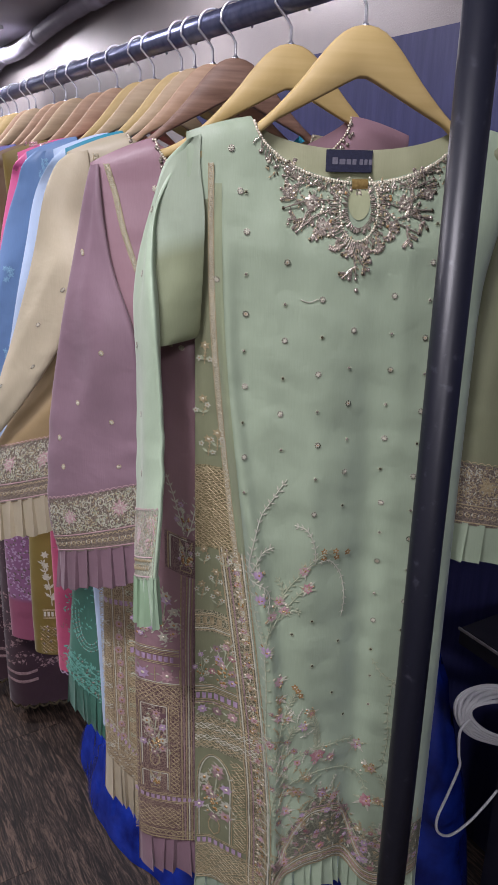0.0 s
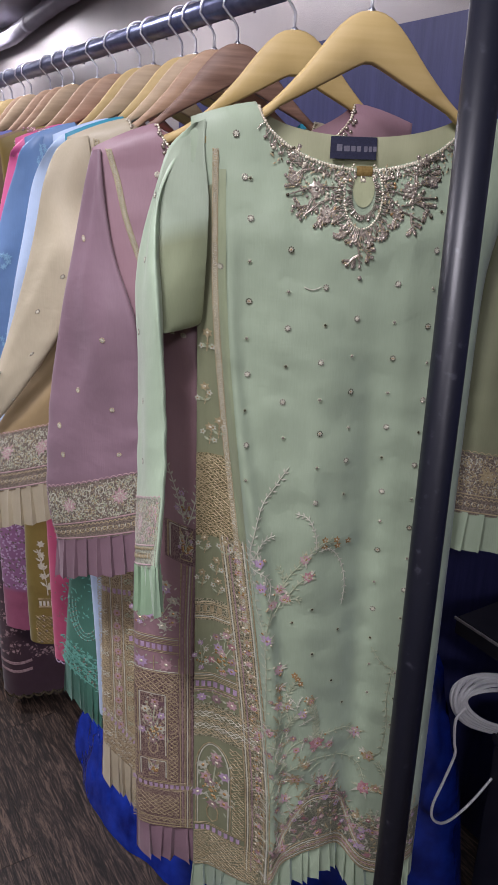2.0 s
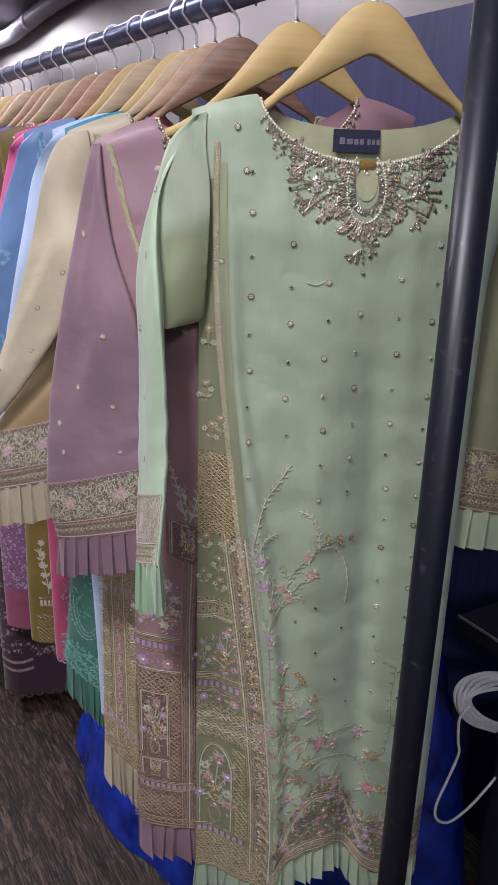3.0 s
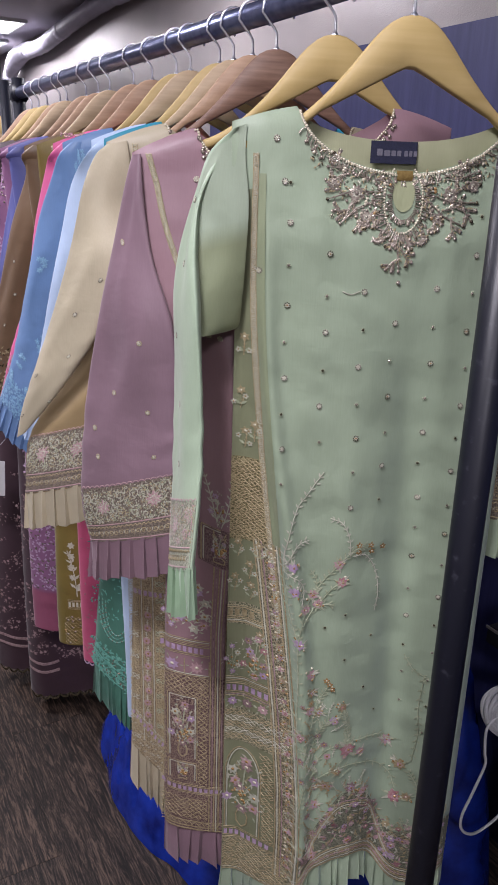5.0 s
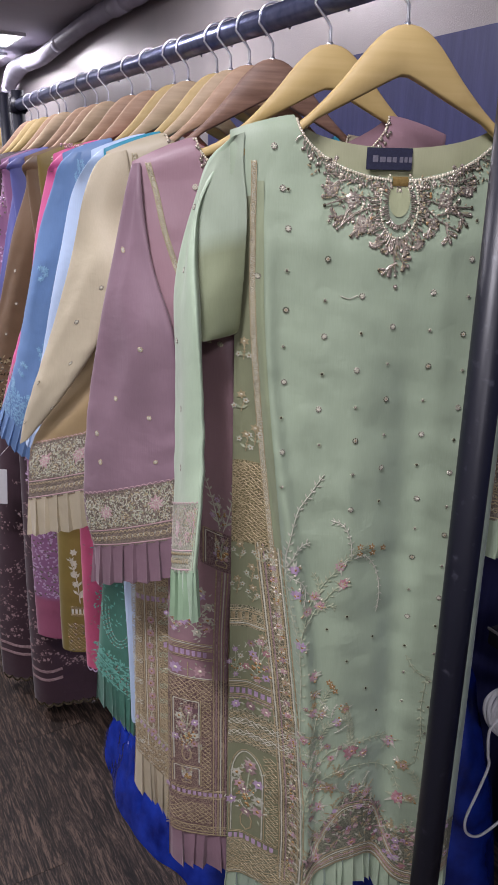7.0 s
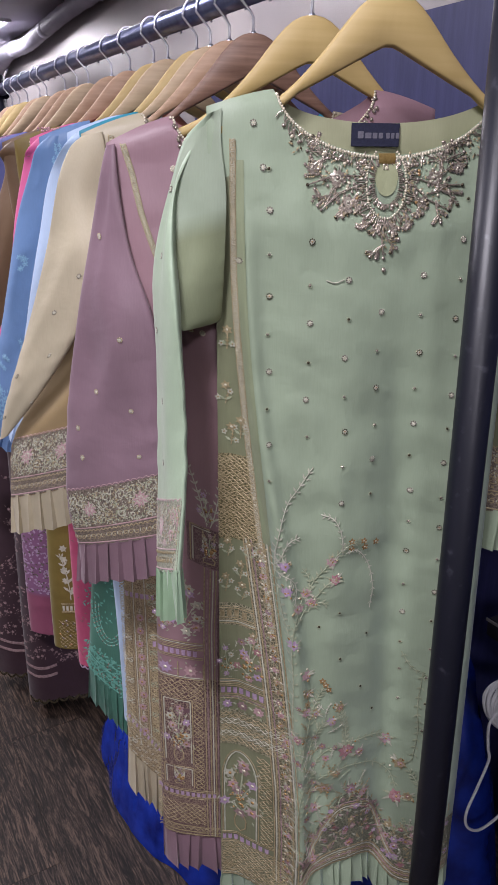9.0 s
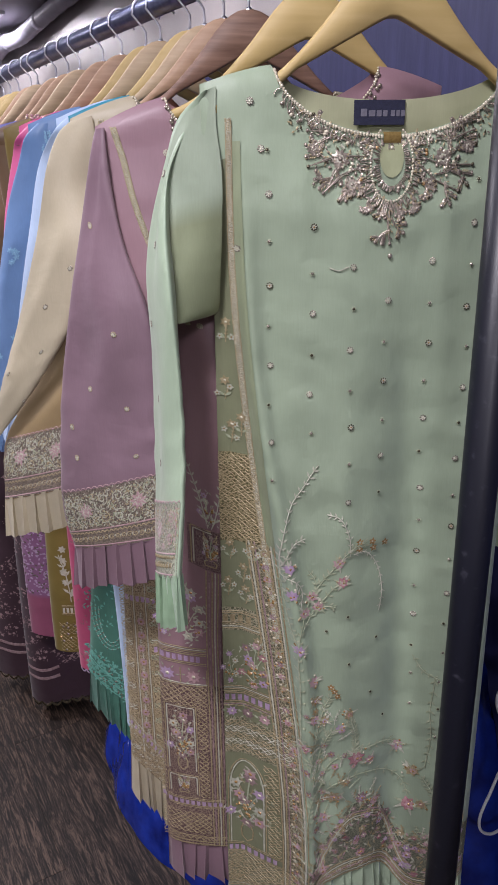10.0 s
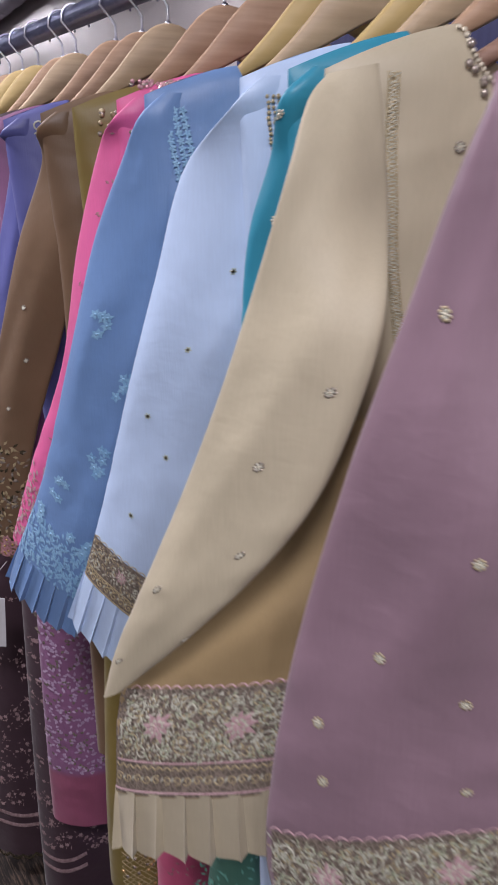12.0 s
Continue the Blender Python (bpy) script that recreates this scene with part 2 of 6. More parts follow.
class Body:
    """The hanging tube of a garment: front and back sheets between side seams."""

    def __init__(self, y, yaw, hem=0.42, half=0.206, hem_half=0.195, neck=0.125, dip=0.062, back_dip=0.03, depth=0.022, folds=0.012, seed=0, crease=0.0, hem_drop=0.0, x=RX, top=1.487, slip=0.0, sag=0.0, wrap=0.0, bulge=0.0, rise=0.0, arch=0.0, tip=1.462):
        self.m = hanger_frame(y, yaw, x)
        self.hem, self.half, self.hem_half, self.neck, self.dip, self.back_dip = hem, half, hem_half, neck, dip, back_dip
        self.depth, self.folds, self.crease, self.hem_drop, self.topz = depth, folds, crease, hem_drop, top
        self.slip, self.sag, self.wrap, self.bulge, self.rise, self.arch, self.tip = slip, sag, wrap, bulge, rise, arch, tip
        r = random.Random(seed)
        self.ph = [r.uniform(0, 6.28) for _ in range(8)]
        self.k = [r.uniform(16, 24), r.uniform(30, 42), r.uniform(55, 75)]
        self.waves = []
        self.rough = 1.0
        for _ in range(34):
            k, w = r.uniform(60, 230), r.gauss(0.9, 0.5)
            self.waves.append((k * math.cos(w), k * math.sin(w), r.uniform(0, 6.28), 0.05 / k, r.uniform(0, 6.28), r.uniform(0, 6.28)))

    def wrinkles(self, s, z):
        out = 0.0
        for kx, kz, p, amp, q, e in self.waves:
            gate = np.clip(np.sin(11 * s + q + 2.0 * np.sin(7 * z + e)) * np.sin(8 * z + e), 0, 1)
            out = out + amp * gate * np.sin(kx * s + kz * z + p)
        return self.rough * out

    def width(self, z):
        z = np.asarray(z, dtype=float)
        chest = self.half - 0.010 * sm(1.46, 1.25, z)
        return chest + (self.hem_half - chest) * sm(1.2, self.hem + 0.05, z)

    def top(self, u, front=True):
        s = np.abs(np.asarray(u)) * self.half
        sh = self.topz - (self.topz - self.tip) * np.clip((s - self.neck) / (self.half - self.neck), 0, 1) ** 1.4
        d = self.dip if front else self.back_dip
        return sh - d * np.where(s < self.neck, np.sqrt(np.clip(1 - (s / self.neck) ** 2, 0, 1)) ** 1.15, 0.0)

    def bottom(self, u):
        """Height of the hem: sloping to one side, or arched up in front."""
        u = np.asarray(u, dtype=float)
        return self.hem - self.hem_drop * np.minimum(u, 0.4 if self.hem_drop < 0.15 else -0.4) + self.arch * np.exp(-((u * self.hem_half + 0.012) / 0.062) ** 4)

    def off(self, s, z, front=True):
        """How far the sheet stands off the middle plane."""
        s, z = np.asarray(s, dtype=float), np.asarray(z, dtype=float)
        w = self.width(z)
        u = np.clip(s / w, -1, 1)
        sh = self.topz - (self.topz - self.tip) * np.clip((np.abs(u) * self.half - self.neck) / (self.half - self.neck), 0, 1) ** 1.4
        d = 0.011 * np.sqrt(np.clip((sh - z) / 0.018, 0, 1)) + (self.depth - 0.011) * sm(1.45, 1.34, z) + 0.012 * sm(1.2, 0.5, z)
        y = d * np.sqrt(np.clip(1 - np.abs(u) ** 5, 0, 1))
        a = self.folds * sm(1.38, 0.7, z) * (1 - u ** 4)
        y = y + a * np.sin(self.k[0] * s + self.ph[0] + 0.6 * z) + 0.45 * a * np.sin(self.k[1] * s + self.ph[1] - 0.9 * z)
        y = y + self.wrinkles(s, z) * sm(1.5, 1.44, z) * (1 - u ** 4)
        if self.crease and front:
            g = sm(1.38, 0.95, z)
            y = y - g * 0.016 * np.exp(-((s - 0.030 - 0.012 * np.sin(2.5 * z)) / 0.027) ** 2) + g * 0.008 * np.exp(-((s + 0.040) / 0.03) ** 2) + g * 0.008 * np.exp(-((s - 0.105) / 0.028) ** 2)
            sc = -0.148 + 0.072 * sm(1.40, 0.50, z) + 0.006 * np.sin(9 * z)
            side = sm(0.0, -0.085, s - sc)
            y = y - self.crease * side * sm(1.45, 1.2, z) - 0.007 * sm(0.003, -0.007, s - sc) * sm(1.44, 1.30, z) + 0.013 * np.exp(-((s - sc - 0.006) / 0.012) ** 2) * sm(1.42, 1.2, z)
            y = np.maximum(y, 0.0008)
        return y

    def set_back(self, s, z):
        """How the whole side turns away, or a fold swells forward."""
        return self.wrap * sm(-0.085, -0.18, s) * sm(1.42, 1.22, z) - self.bulge * np.exp(-((s + 0.10) / 0.045) ** 2) * sm(1.36, 1.22, z) * sm(0.78, 0.95, z)

    def at(self, s, z, lift=0.0, front=True):
        """World place on the front sheet at s across and height z."""
        s, z = np.asarray(s, dtype=float), np.asarray(z, dtype=float)
        y = (-1 if front else 1) * (self.off(s, z, front) + lift)
        y = y + self.set_back(s, z)
        w = sm(1.10, 1.40, z)
        if self.wrap:
            s = s - 0.016 * sm(0.08, 0.18, s) * sm(1.45, 1.3, z)
        p = np.stack([s + self.slip * w, y, z - self.sag * w * (1 - 1.2 * s / self.half) + self.rise * w * sm(0.0, 0.12, s)], -1)
        r = np.array(self.m)
        return p @ r[:3, :3].T + r[:3, 3]

    def sheets(self, cols=101, rows=130):
        u = np.linspace(-1, 1, cols)
        u = 0.45 * u + 0.55 * np.sin(u * math.pi / 2)
        v = np.linspace(0, 1, rows) ** 1.05
        out_v, out_f = [], []
        for front in (True, False):
            t = self.top(u, front)
            b = self.bottom(u)
            z = t[None, :] + v[:, None] * (b - t)[None, :]
            s = u[None, :] * self.width(z)
            g = self.at(s, z, 0.0, front).reshape(-1, 3)
            out_f += grid_faces(rows, cols, len(out_v), flip=not front)
            out_v += g.tolist()
        return out_v, out_f

    def frill(self, height=0.06, pleats=15, rows=7):
        """Pleated strip sewn under the hem."""
        n = pleats * 6 + 1
        k = np.arange(n)
        u = -1 + 2 * (k // 6 + np.array([0, 0.22, 0.45, 0.7, 0.9, 0.98])[k % 6]) / pleats
        u = np.clip(u + 0.015 * np.sin(k // 6 * 2.3), -1, 1)
        out_v, out_f = [], []
        for front in (True, False):
            b = self.bottom(u)
            w = self.width(b)
            grid = []
            for i in range(rows):
                q = i / (rows - 1)
                z = b + 0.004 - q * height
                saw = (np.arange(n) % 6) / 5.0
                fold = (0.0022 + 0.0045 * q) * (saw - 0.5) * 2 + 0.004 * q * np.sin(u * 14 + self.ph[5])
                s = u * w * (1 + 0.012 * q) + 0.0035 * q * np.sin(u * 19 + self.ph[6])
                y = self.off(u * w * 0.999, b, front) * (1 + 0.15 * q) + fold - 0.0015
                p = np.stack([s - (0.016 * sm(0.08, 0.18, s) if self.wrap else 0), (-1 if front else 1) * y + self.set_back(u * w, b), z], -1)
                r = np.array(self.m)
                grid.append(p @ r[:3, :3].T + r[:3, 3])
            g = np.concatenate(grid)
            out_f += grid_faces(rows, n, len(out_v), flip=not front)
            out_v += g.tolist()
        return out_v, out_f


class Sleeve:
    """A flattened cloth tube by an upright plane through (x, y) at an angle; rows of height, near and far edge, slope, set-back.
    body: the garment that it is sewn to; above the height arm its inner edge follows that body's armhole."""

    def __init__(self, x, y, ang, rows, body=None, arm=9.0, thick=0.012, seed=0, wrinkle=0.002, side=-1, cap=0.012):
        d = np.array([math.cos(math.radians(ang)), math.sin(math.radians(ang)), 0])
        nrm = np.array([d[1], -d[0], 0])
        o = np.array([x, y, 0])
        sec = []
        if body is not None:
            for z, so, si in ((1.464, body.half - 0.016, body.half - 0.034), (1.452, body.half + 0.006, body.half - 0.034)):
                a, b = (np.array(body.m @ Vector((side * q, -0.004, z - 1.5 * body.sag - (0.008 if q > body.half else 0)))) for q in (so, si))
                if side > 0:
                    a, b = b, a
                sec.append([*a, *b])
        for z, a, b, *rest in rows:
            if len(rest) == 3:
                sec.append([z, a, b, *rest])
                continue
            sl = rest[0] if rest else 0.0
            k = rest[1] if len(rest) > 1 else 0.0
            hw = (b - a) / 2
            pa = o + a * d + k * nrm + np.array([0, 0, z - sl * hw])
            pb = o + b * d + k * nrm + np.array([0, 0, z + sl * hw])
            if body is not None and z > arm:
                pb = np.array(body.m @ Vector((side * (body.half - 0.034), -0.006, z)))
            sec.append([*pa, *pb])
        self.d, self.nrm, self.thick, self.wrinkle = d, nrm, thick, wrinkle
        r = random.Random(seed)
        self.ph = [r.uniform(0, 6.28) for _ in range(6)]
        self.tab = smooth_rows(sec, 240)
        mid = (self.tab[:, :3] + self.tab[:, 3:]) / 2
        step = np.linalg.norm(np.diff(mid, axis=0), axis=1)
        self.dist = np.concatenate([[0], np.cumsum(step)])
        self.length = self.dist[-1]

    def row(self, v):
        want = np.clip(np.asarray(v, dtype=float), 0, 1) * self.length
        return np.stack([np.interp(want, self.dist, self.tab[:, i]) for i in range(6)], -1)

    def half_width(self, v):
        t = self.row(v)
        return np.linalg.norm(t[..., 3:] - t[..., :3], axis=-1) / 2

    def at(self, u, v, lift=0.0, front=True, extra=0.0):
        u, v = np.broadcast_arrays(np.asarray(u, dtype=float), np.asarray(v, dtype=float))
        t = self.row(v)
        a, b = t[..., :3], t[..., 3:]
        c, h = (a + b) / 2, (b - a) / 2
        hw = np.linalg.norm(h, axis=-1)
        n = np.stack([h[..., 1], -h[..., 0], np.zeros_like(hw)], -1)
        n /= np.linalg.norm(n, axis=-1)[..., None] + 1e-9
        ua = np.clip(u, -1, 1)
        wr = self.wrinkle * np.sin(math.pi * np.clip(v * 1.05, 0, 1)) * (1 - ua ** 4)
        bump = wr * (np.sin(19 * v + 2.4 * u + self.ph[0] + 1.5 * np.sin(3 * u + self.ph[3])) * 0.5 + np.sin(9 * v - 3.1 * u + self.ph[1]) + 0.9 * np.sin(4.2 * u + 5 * v + self.ph[2]))
        for e in (-1, 1):
            bump = bump + 0.45 * self.wrinkle * np.exp(-(1 - e * ua) * 2.2) * np.exp(-((v - 0.72) / 0.12) ** 2) * np.sin(70 * v + e * 2 + 2 * ua + self.ph[4])
        y = self.thick * np.sqrt(np.clip(1 - ua ** 2, 0, 1)) * np.clip(hw / 0.04, 0.25, 1.3) * (1 if front else -1) + bump + lift * (1 if front else -1) + extra
        return c + h * u[..., None] + n * y[..., None]

    def sheets(self, v0=0.0, v1=1.0, cols=33, rows=70):
        u = np.sin(np.linspace(-math.pi / 2, math.pi / 2, cols))
        v = np.linspace(v0, v1, rows)
        out_v, out_f = [], []
        for front in (True, False):
            g = self.at(u[None, :], v[:, None], 0, front).reshape(-1, 3)
            out_f += grid_faces(rows, cols, len(out_v), flip=front)
            out_v += g.tolist()
        return out_v, out_f

    def frill(self, height=0.06, pleats=9, rows=7, flare=0.08, skew=0.0):
        n = pleats * 6 + 1
        k = np.arange(n)
        u = -1 + 2 * (k // 6 + np.array([0, 0.22, 0.45, 0.7, 0.9, 0.98])[k % 6]) / pleats
        u = np.clip(u + 0.02 * np.sin(k // 6 * 2.3 + self.ph[0]), -1, 1)
        out_v, out_f = [], []
        saw = (np.arange(n) % 6) / 5.0 - 0.5
        for front in (True, False):
            for i in range(rows):
                q = i / (rows - 1)
                p = self.at(u * (1 + flare * q), 1.0, 0.0, front, 0.0)
                p = p + (self.nrm * (0.003 + 0.006 * q) * min(1.0, float(self.half_width(1.0)) / 0.06)) * saw[:, None] * (1 if front else -1)
                p[:, 2] += 0.003 - q * height * (1 + 0.03 * np.sin(u * 7))
                p = p + self.d * skew * q
                out_v += p.tolist()
            out_f += grid_faces(rows, n, len(out_v) - rows * n, flip=front)
        return out_v, out_f


def garment(name, label, b, cloth, sleeves=(), frill_cloth=None, frill=0.0, category="dress", pleats=24):
    t = base(name, b.m @ pose(0, 0, 1.47), label, category, "garments on the rack")
    v, f = b.sheets()
    mesh_object("body", v, f, cloth, t)
    if frill:
        v, f = b.frill(frill, pleats)
        mesh_object("hem_frill", v, f, frill_cloth or cloth, t, "pleated hem frill", False)
    for s, opts in sleeves:
        v, f = s.sheets()
        mesh_object("sleeve", v, f, opts.get("cloth", cloth), t)
        if opts.get("frill"):
            v, f = s.frill(opts["frill"], opts.get("pleats", 9), skew=opts.get("skew", 0.0))
            mesh_object("cuff_frill", v, f, opts.get("frill_cloth", cloth), t, "pleated cuff frill", False)
    return t


C = dict(
    green=(0.342, 0.420, 0.298), mauve=(0.258, 0.167, 0.205), cream=(0.49, 0.43, 0.305), teal=(0.03, 0.26, 0.38), pale_blue=(0.50, 0.63, 0.84),
    blue=(0.16, 0.28, 0.52), pink=(0.72, 0.13, 0.32), olive=(0.20, 0.15, 0.04), brown=(0.17, 0.105, 0.06), indigo=(0.11, 0.12, 0.34), lilac=(0.30, 0.14, 0.27),
    maroon=(0.054, 0.029, 0.039), emerald=(0.075, 0.20, 0.15), rose=(0.52, 0.08, 0.17), magenta=(0.38, 0.07, 0.16))
F = {k: fabric(k + "_silk", c, rough=0.6 if k == "cream" else 0.46) for k, c in C.items() if k != "green"}
F["green"] = fabric("green_silk", C["green"], sheen=0.55, tint=(0.75, 0.88, 1.0))
YAW = -22

# sage green kameez in front
gb = Body(0.688, YAW, hem=0.431, arch=0.064, tip=1.470, half=0.185, neck=0.115, hem_half=0.178, crease=0.016, seed=4, folds=0.0015, hem_drop=-0.008, wrap=0.026)
gb.rough = 1.15
gs = Sleeve(0.345, 0.78, -90, [(*gb.at(-0.1845, 1.462, 0.002), *gb.at(-0.178, 1.465, 0.003)), (0.3636, 0.788, 1.439, 0.3689, 0.768, 1.4373), (0.3577, 0.808, 1.3942, 0.3479, 0.776, 1.3939), (0.3584, 0.836, 1.3359, 0.334, 0.762, 1.3427), (0.3565, 0.85, 1.2601, 0.3274, 0.743, 1.2785), (0.3511, 0.846, 1.1902, 0.3283, 0.736, 1.2157), (0.344, 0.832, 1.1209, 0.3266, 0.728, 1.1538), (0.3339, 0.815, 1.0519, 0.3184, 0.714, 1.0904), (0.3275, 0.811, 0.9388, 0.2989, 0.694, 0.9972)], None, thick=0.008, seed=3)
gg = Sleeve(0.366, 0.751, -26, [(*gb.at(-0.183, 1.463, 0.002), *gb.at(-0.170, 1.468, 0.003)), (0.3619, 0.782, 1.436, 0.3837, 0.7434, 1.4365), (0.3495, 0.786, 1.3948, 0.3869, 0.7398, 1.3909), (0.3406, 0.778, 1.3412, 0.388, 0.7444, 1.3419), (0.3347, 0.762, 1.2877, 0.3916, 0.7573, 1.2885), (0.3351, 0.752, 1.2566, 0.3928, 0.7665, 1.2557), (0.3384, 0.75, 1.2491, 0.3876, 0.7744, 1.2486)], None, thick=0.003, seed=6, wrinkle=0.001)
gr = Sleeve(0.772, 0.60, -22, [(1.40, -0.06, 0.04, 0, -0.014), (1.30, -0.072, 0.06, 0, -0.018), (1.18, -0.08, 0.08, 0, -0.018), (1.08, -0.084, 0.09, -0.15, -0.016), (0.99, -0.086, 0.09, -0.15, -0.014)], gb, thick=0.012, seed=8, side=1)
ORGANZA = fabric("unlined_sage_organza", (0.235, 0.25, 0.15), thin=0.08)
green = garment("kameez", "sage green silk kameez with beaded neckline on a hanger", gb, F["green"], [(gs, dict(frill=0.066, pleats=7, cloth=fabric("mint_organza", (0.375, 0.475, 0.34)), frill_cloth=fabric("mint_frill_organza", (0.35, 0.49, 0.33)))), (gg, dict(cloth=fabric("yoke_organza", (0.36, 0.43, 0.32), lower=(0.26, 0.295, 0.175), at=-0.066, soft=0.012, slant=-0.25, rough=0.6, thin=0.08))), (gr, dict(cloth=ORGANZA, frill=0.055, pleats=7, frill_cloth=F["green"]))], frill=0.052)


def recolour(thing, part, material, where, nth=0):
    """Sew another cloth into a part where the test on (across, height) holds."""
    me = [o for o in thing.children if o.name.split(".")[0] == part][nth].data
    if material.name not in me.materials:
        me.materials.append(material)
    for poly in me.polygons:
        p = thing.matrix_world @ poly.center
        c = thing.matrix_world.inverted() @ p
        if where(c.x, p.z):
            poly.material_index = 1


LINING = fabric("cream_green_lining", (0.42, 0.43, 0.27))
me = [o for o in green.children if o.name.split(".")[0] == "body"][0].data
me.materials.append(ORGANZA)
me.materials.append(LINING)
for poly in list(me.polygons)[len(me.polygons) // 2:]:
    if (green.matrix_world @ poly.center).z > 1.38:
        poly.material_index = 2
recolour(green, "body", ORGANZA, lambda x, z: z < 1.405 and x < -0.160 + 0.072 * float(sm(1.40, 0.50, z)))
# mauve
MAUVE_FRILL = fabric("mauve_frill_silk", (0.25, 0.155, 0.19))
mb = Body(0.826, YAW, x=0.530, half=0.195, neck=0.118, hem=0.432, hem_half=0.194, seed=7, slip=-0.028, sag=0.010, bulge=0.055, rise=0.016)
top_rows = [(*mb.at(-0.1945, 1.459, 0.002), *mb.at(-0.185, 1.460, 0.006)), (0.321, 0.908, 1.43, *mb.at(-0.184, 1.425, 0.008)), (0.316, 0.920, 1.395, *mb.at(-0.181, 1.385, 0.009)), (0.306, 0.936, 1.33, *mb.at(-0.176, 1.33, 0.010)), (0.291, 0.956, 1.24, *mb.at(-0.164, 1.24, 0.010))]
ms = Sleeve(0.317, 0.925, -50, top_rows + [(1.115, -0.067, 0.076), (1.01, -0.080, 0.085, 0.33), (0.935, -0.068, 0.083, 0.28)], None, seed=5, wrinkle=0.0032)
# The lower mauve is a touch darker: sheer cloth plus painted-in shade.
mauve = garment("kameez", "mauve silk kameez with wide embroidered bell sleeve", mb, fabric("shaded_unlined_mauve", (0.33, 0.20, 0.235), lower=(0.31, 0.19, 0.21), at=-0.16, soft=0.10), [(ms, dict(cloth=F["mauve"], frill=0.062, pleats=8, frill_cloth=MAUVE_FRILL))], MAUVE_FRILL, frill=0.068, pleats=20)
# cream
cb = Body(0.957, YAW, hem=0.285, hem_half=0.215, seed=9, hem_drop=0.20, slip=-0.018, sag=0.003)
cs = Sleeve(0.26, 1.04, -55, [(*cb.at(-0.2055, 1.459, 0.003), *cb.at(-0.178, 1.464, 0.005)), (0.318, 1.030, 1.437, *cb.at(-0.174, 1.43, 0.006)), (0.297, 1.020, 1.398, *cb.at(-0.171, 1.385, 0.007)), (0.284, 1.037, 1.327, 0.332, 0.974, 1.326), (0.269, 1.048, 1.269, 0.319, 0.976, 1.275), (0.251, 1.064, 1.204, 0.303, 0.989, 1.219), (0.230, 1.083, 1.136, 0.280, 1.011, 1.169), (0.216, 1.100, 1.083, 0.250, 1.051, 1.109), (0.208, 1.109, 1.040, 0.217, 1.097, 1.049)], None, seed=2, thick=0.008, wrinkle=0.0016)
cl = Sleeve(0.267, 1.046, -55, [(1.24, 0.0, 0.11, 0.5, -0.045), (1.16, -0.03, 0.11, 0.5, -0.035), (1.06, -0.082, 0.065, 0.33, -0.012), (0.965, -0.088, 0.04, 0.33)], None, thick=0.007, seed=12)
# The body turns brown below a height; the inner sleeve layer is brown throughout.
cream = garment("kameez", "cream silk kameez with folded embroidered sleeve", cb, fabric("cream_body_silk", (0.49, 0.43, 0.305), lower=(0.30, 0.22, 0.12), at=-0.2, soft=0.05), [(cs, dict(cloth=F["cream"])), (cl, dict(cloth=fabric("brown_cream_organza", (0.28, 0.20, 0.10)), frill_cloth=F["cream"], frill=0.062, pleats=6))], F["cream"], frill=0.085, pleats=38)
# teal
tb = Body(1.02, YAW, hem=0.75, hem_half=0.15, seed=11)
ts = Sleeve(0.355, 1.115, -55, [(1.41, 0.0, 0.06), (1.36, -0.015, 0.06), (1.30, -0.02, 0.06), (1.22, -0.02, 0.05)], tb, 1.3, seed=21)
teal = garment("kameez", "deep teal silk kameez with small sequins", tb, F["teal"], [(ts, {})])
# pale blue
pb = Body(1.075, YAW, hem=0.45, hem_half=0.179, seed=13)
ps = Sleeve(0.31, 1.25, -55, [(1.40, 0.052, 0.105), (1.32, 0.026, 0.10), (1.22, -0.003, 0.080, -0.2), (1.10, -0.034, 0.045, -0.5), (1.01, -0.062, 0.005, -0.7)], pb, 1.3, seed=31, thick=0.008, wrinkle=0.0012)
paleblue = garment("kameez", "pale blue silk kameez with embroidered cuff", pb, F["pale_blue"], [(ps, dict(frill=0.06, pleats=5, skew=-0.02))])
# emerald
eb = Body(1.118, YAW, hem=0.321, hem_half=0.258, seed=15, x=0.575, hem_drop=0.22)
emerald = garment("dress", "emerald green dress with beaded scallops and pleated hem", eb, F["emerald"], [], frill=0.075, pleats=40)
# blue
bb = Body(1.219, YAW, hem=0.62, hem_half=0.165, seed=17)
bs = Sleeve(0.28, 1.40, -55, [(1.41, 0.105, 0.15), (1.34, 0.072, 0.14), (1.22, 0.036, 0.112, -0.2), (1.08, -0.006, 0.07, -0.5), (0.985, -0.045, 0.035, -0.7)], bb, 1.3, seed=41)
blue = garment("kameez", "cornflower blue kameez with thread flowers on the sleeve", bb, F["blue"], [(bs, dict(frill=0.05, pleats=6, skew=-0.02))])
# hot pink
kb = Body(1.273, YAW, hem=0.455, hem_half=0.20, seed=19)
ks = Sleeve(0.30, 1.45, -55, [(1.42, 0.085, 0.13), (1.33, 0.055, 0.12), (1.20, 0.026, 0.10, -0.2), (1.08, -0.02, 0.06, -0.5), (0.97, -0.06, 0.01, -0.7)], kb, 1.3, seed=51)
pink = garment("kameez", "hot pink kameez with sequinned shoulder", kb, fabric("pink_ombre_silk", C["pink"], lower=(0.56, 0.095, 0.20), at=-0.35, soft=0.15), [(ks, dict(cloth=F["pink"]))])
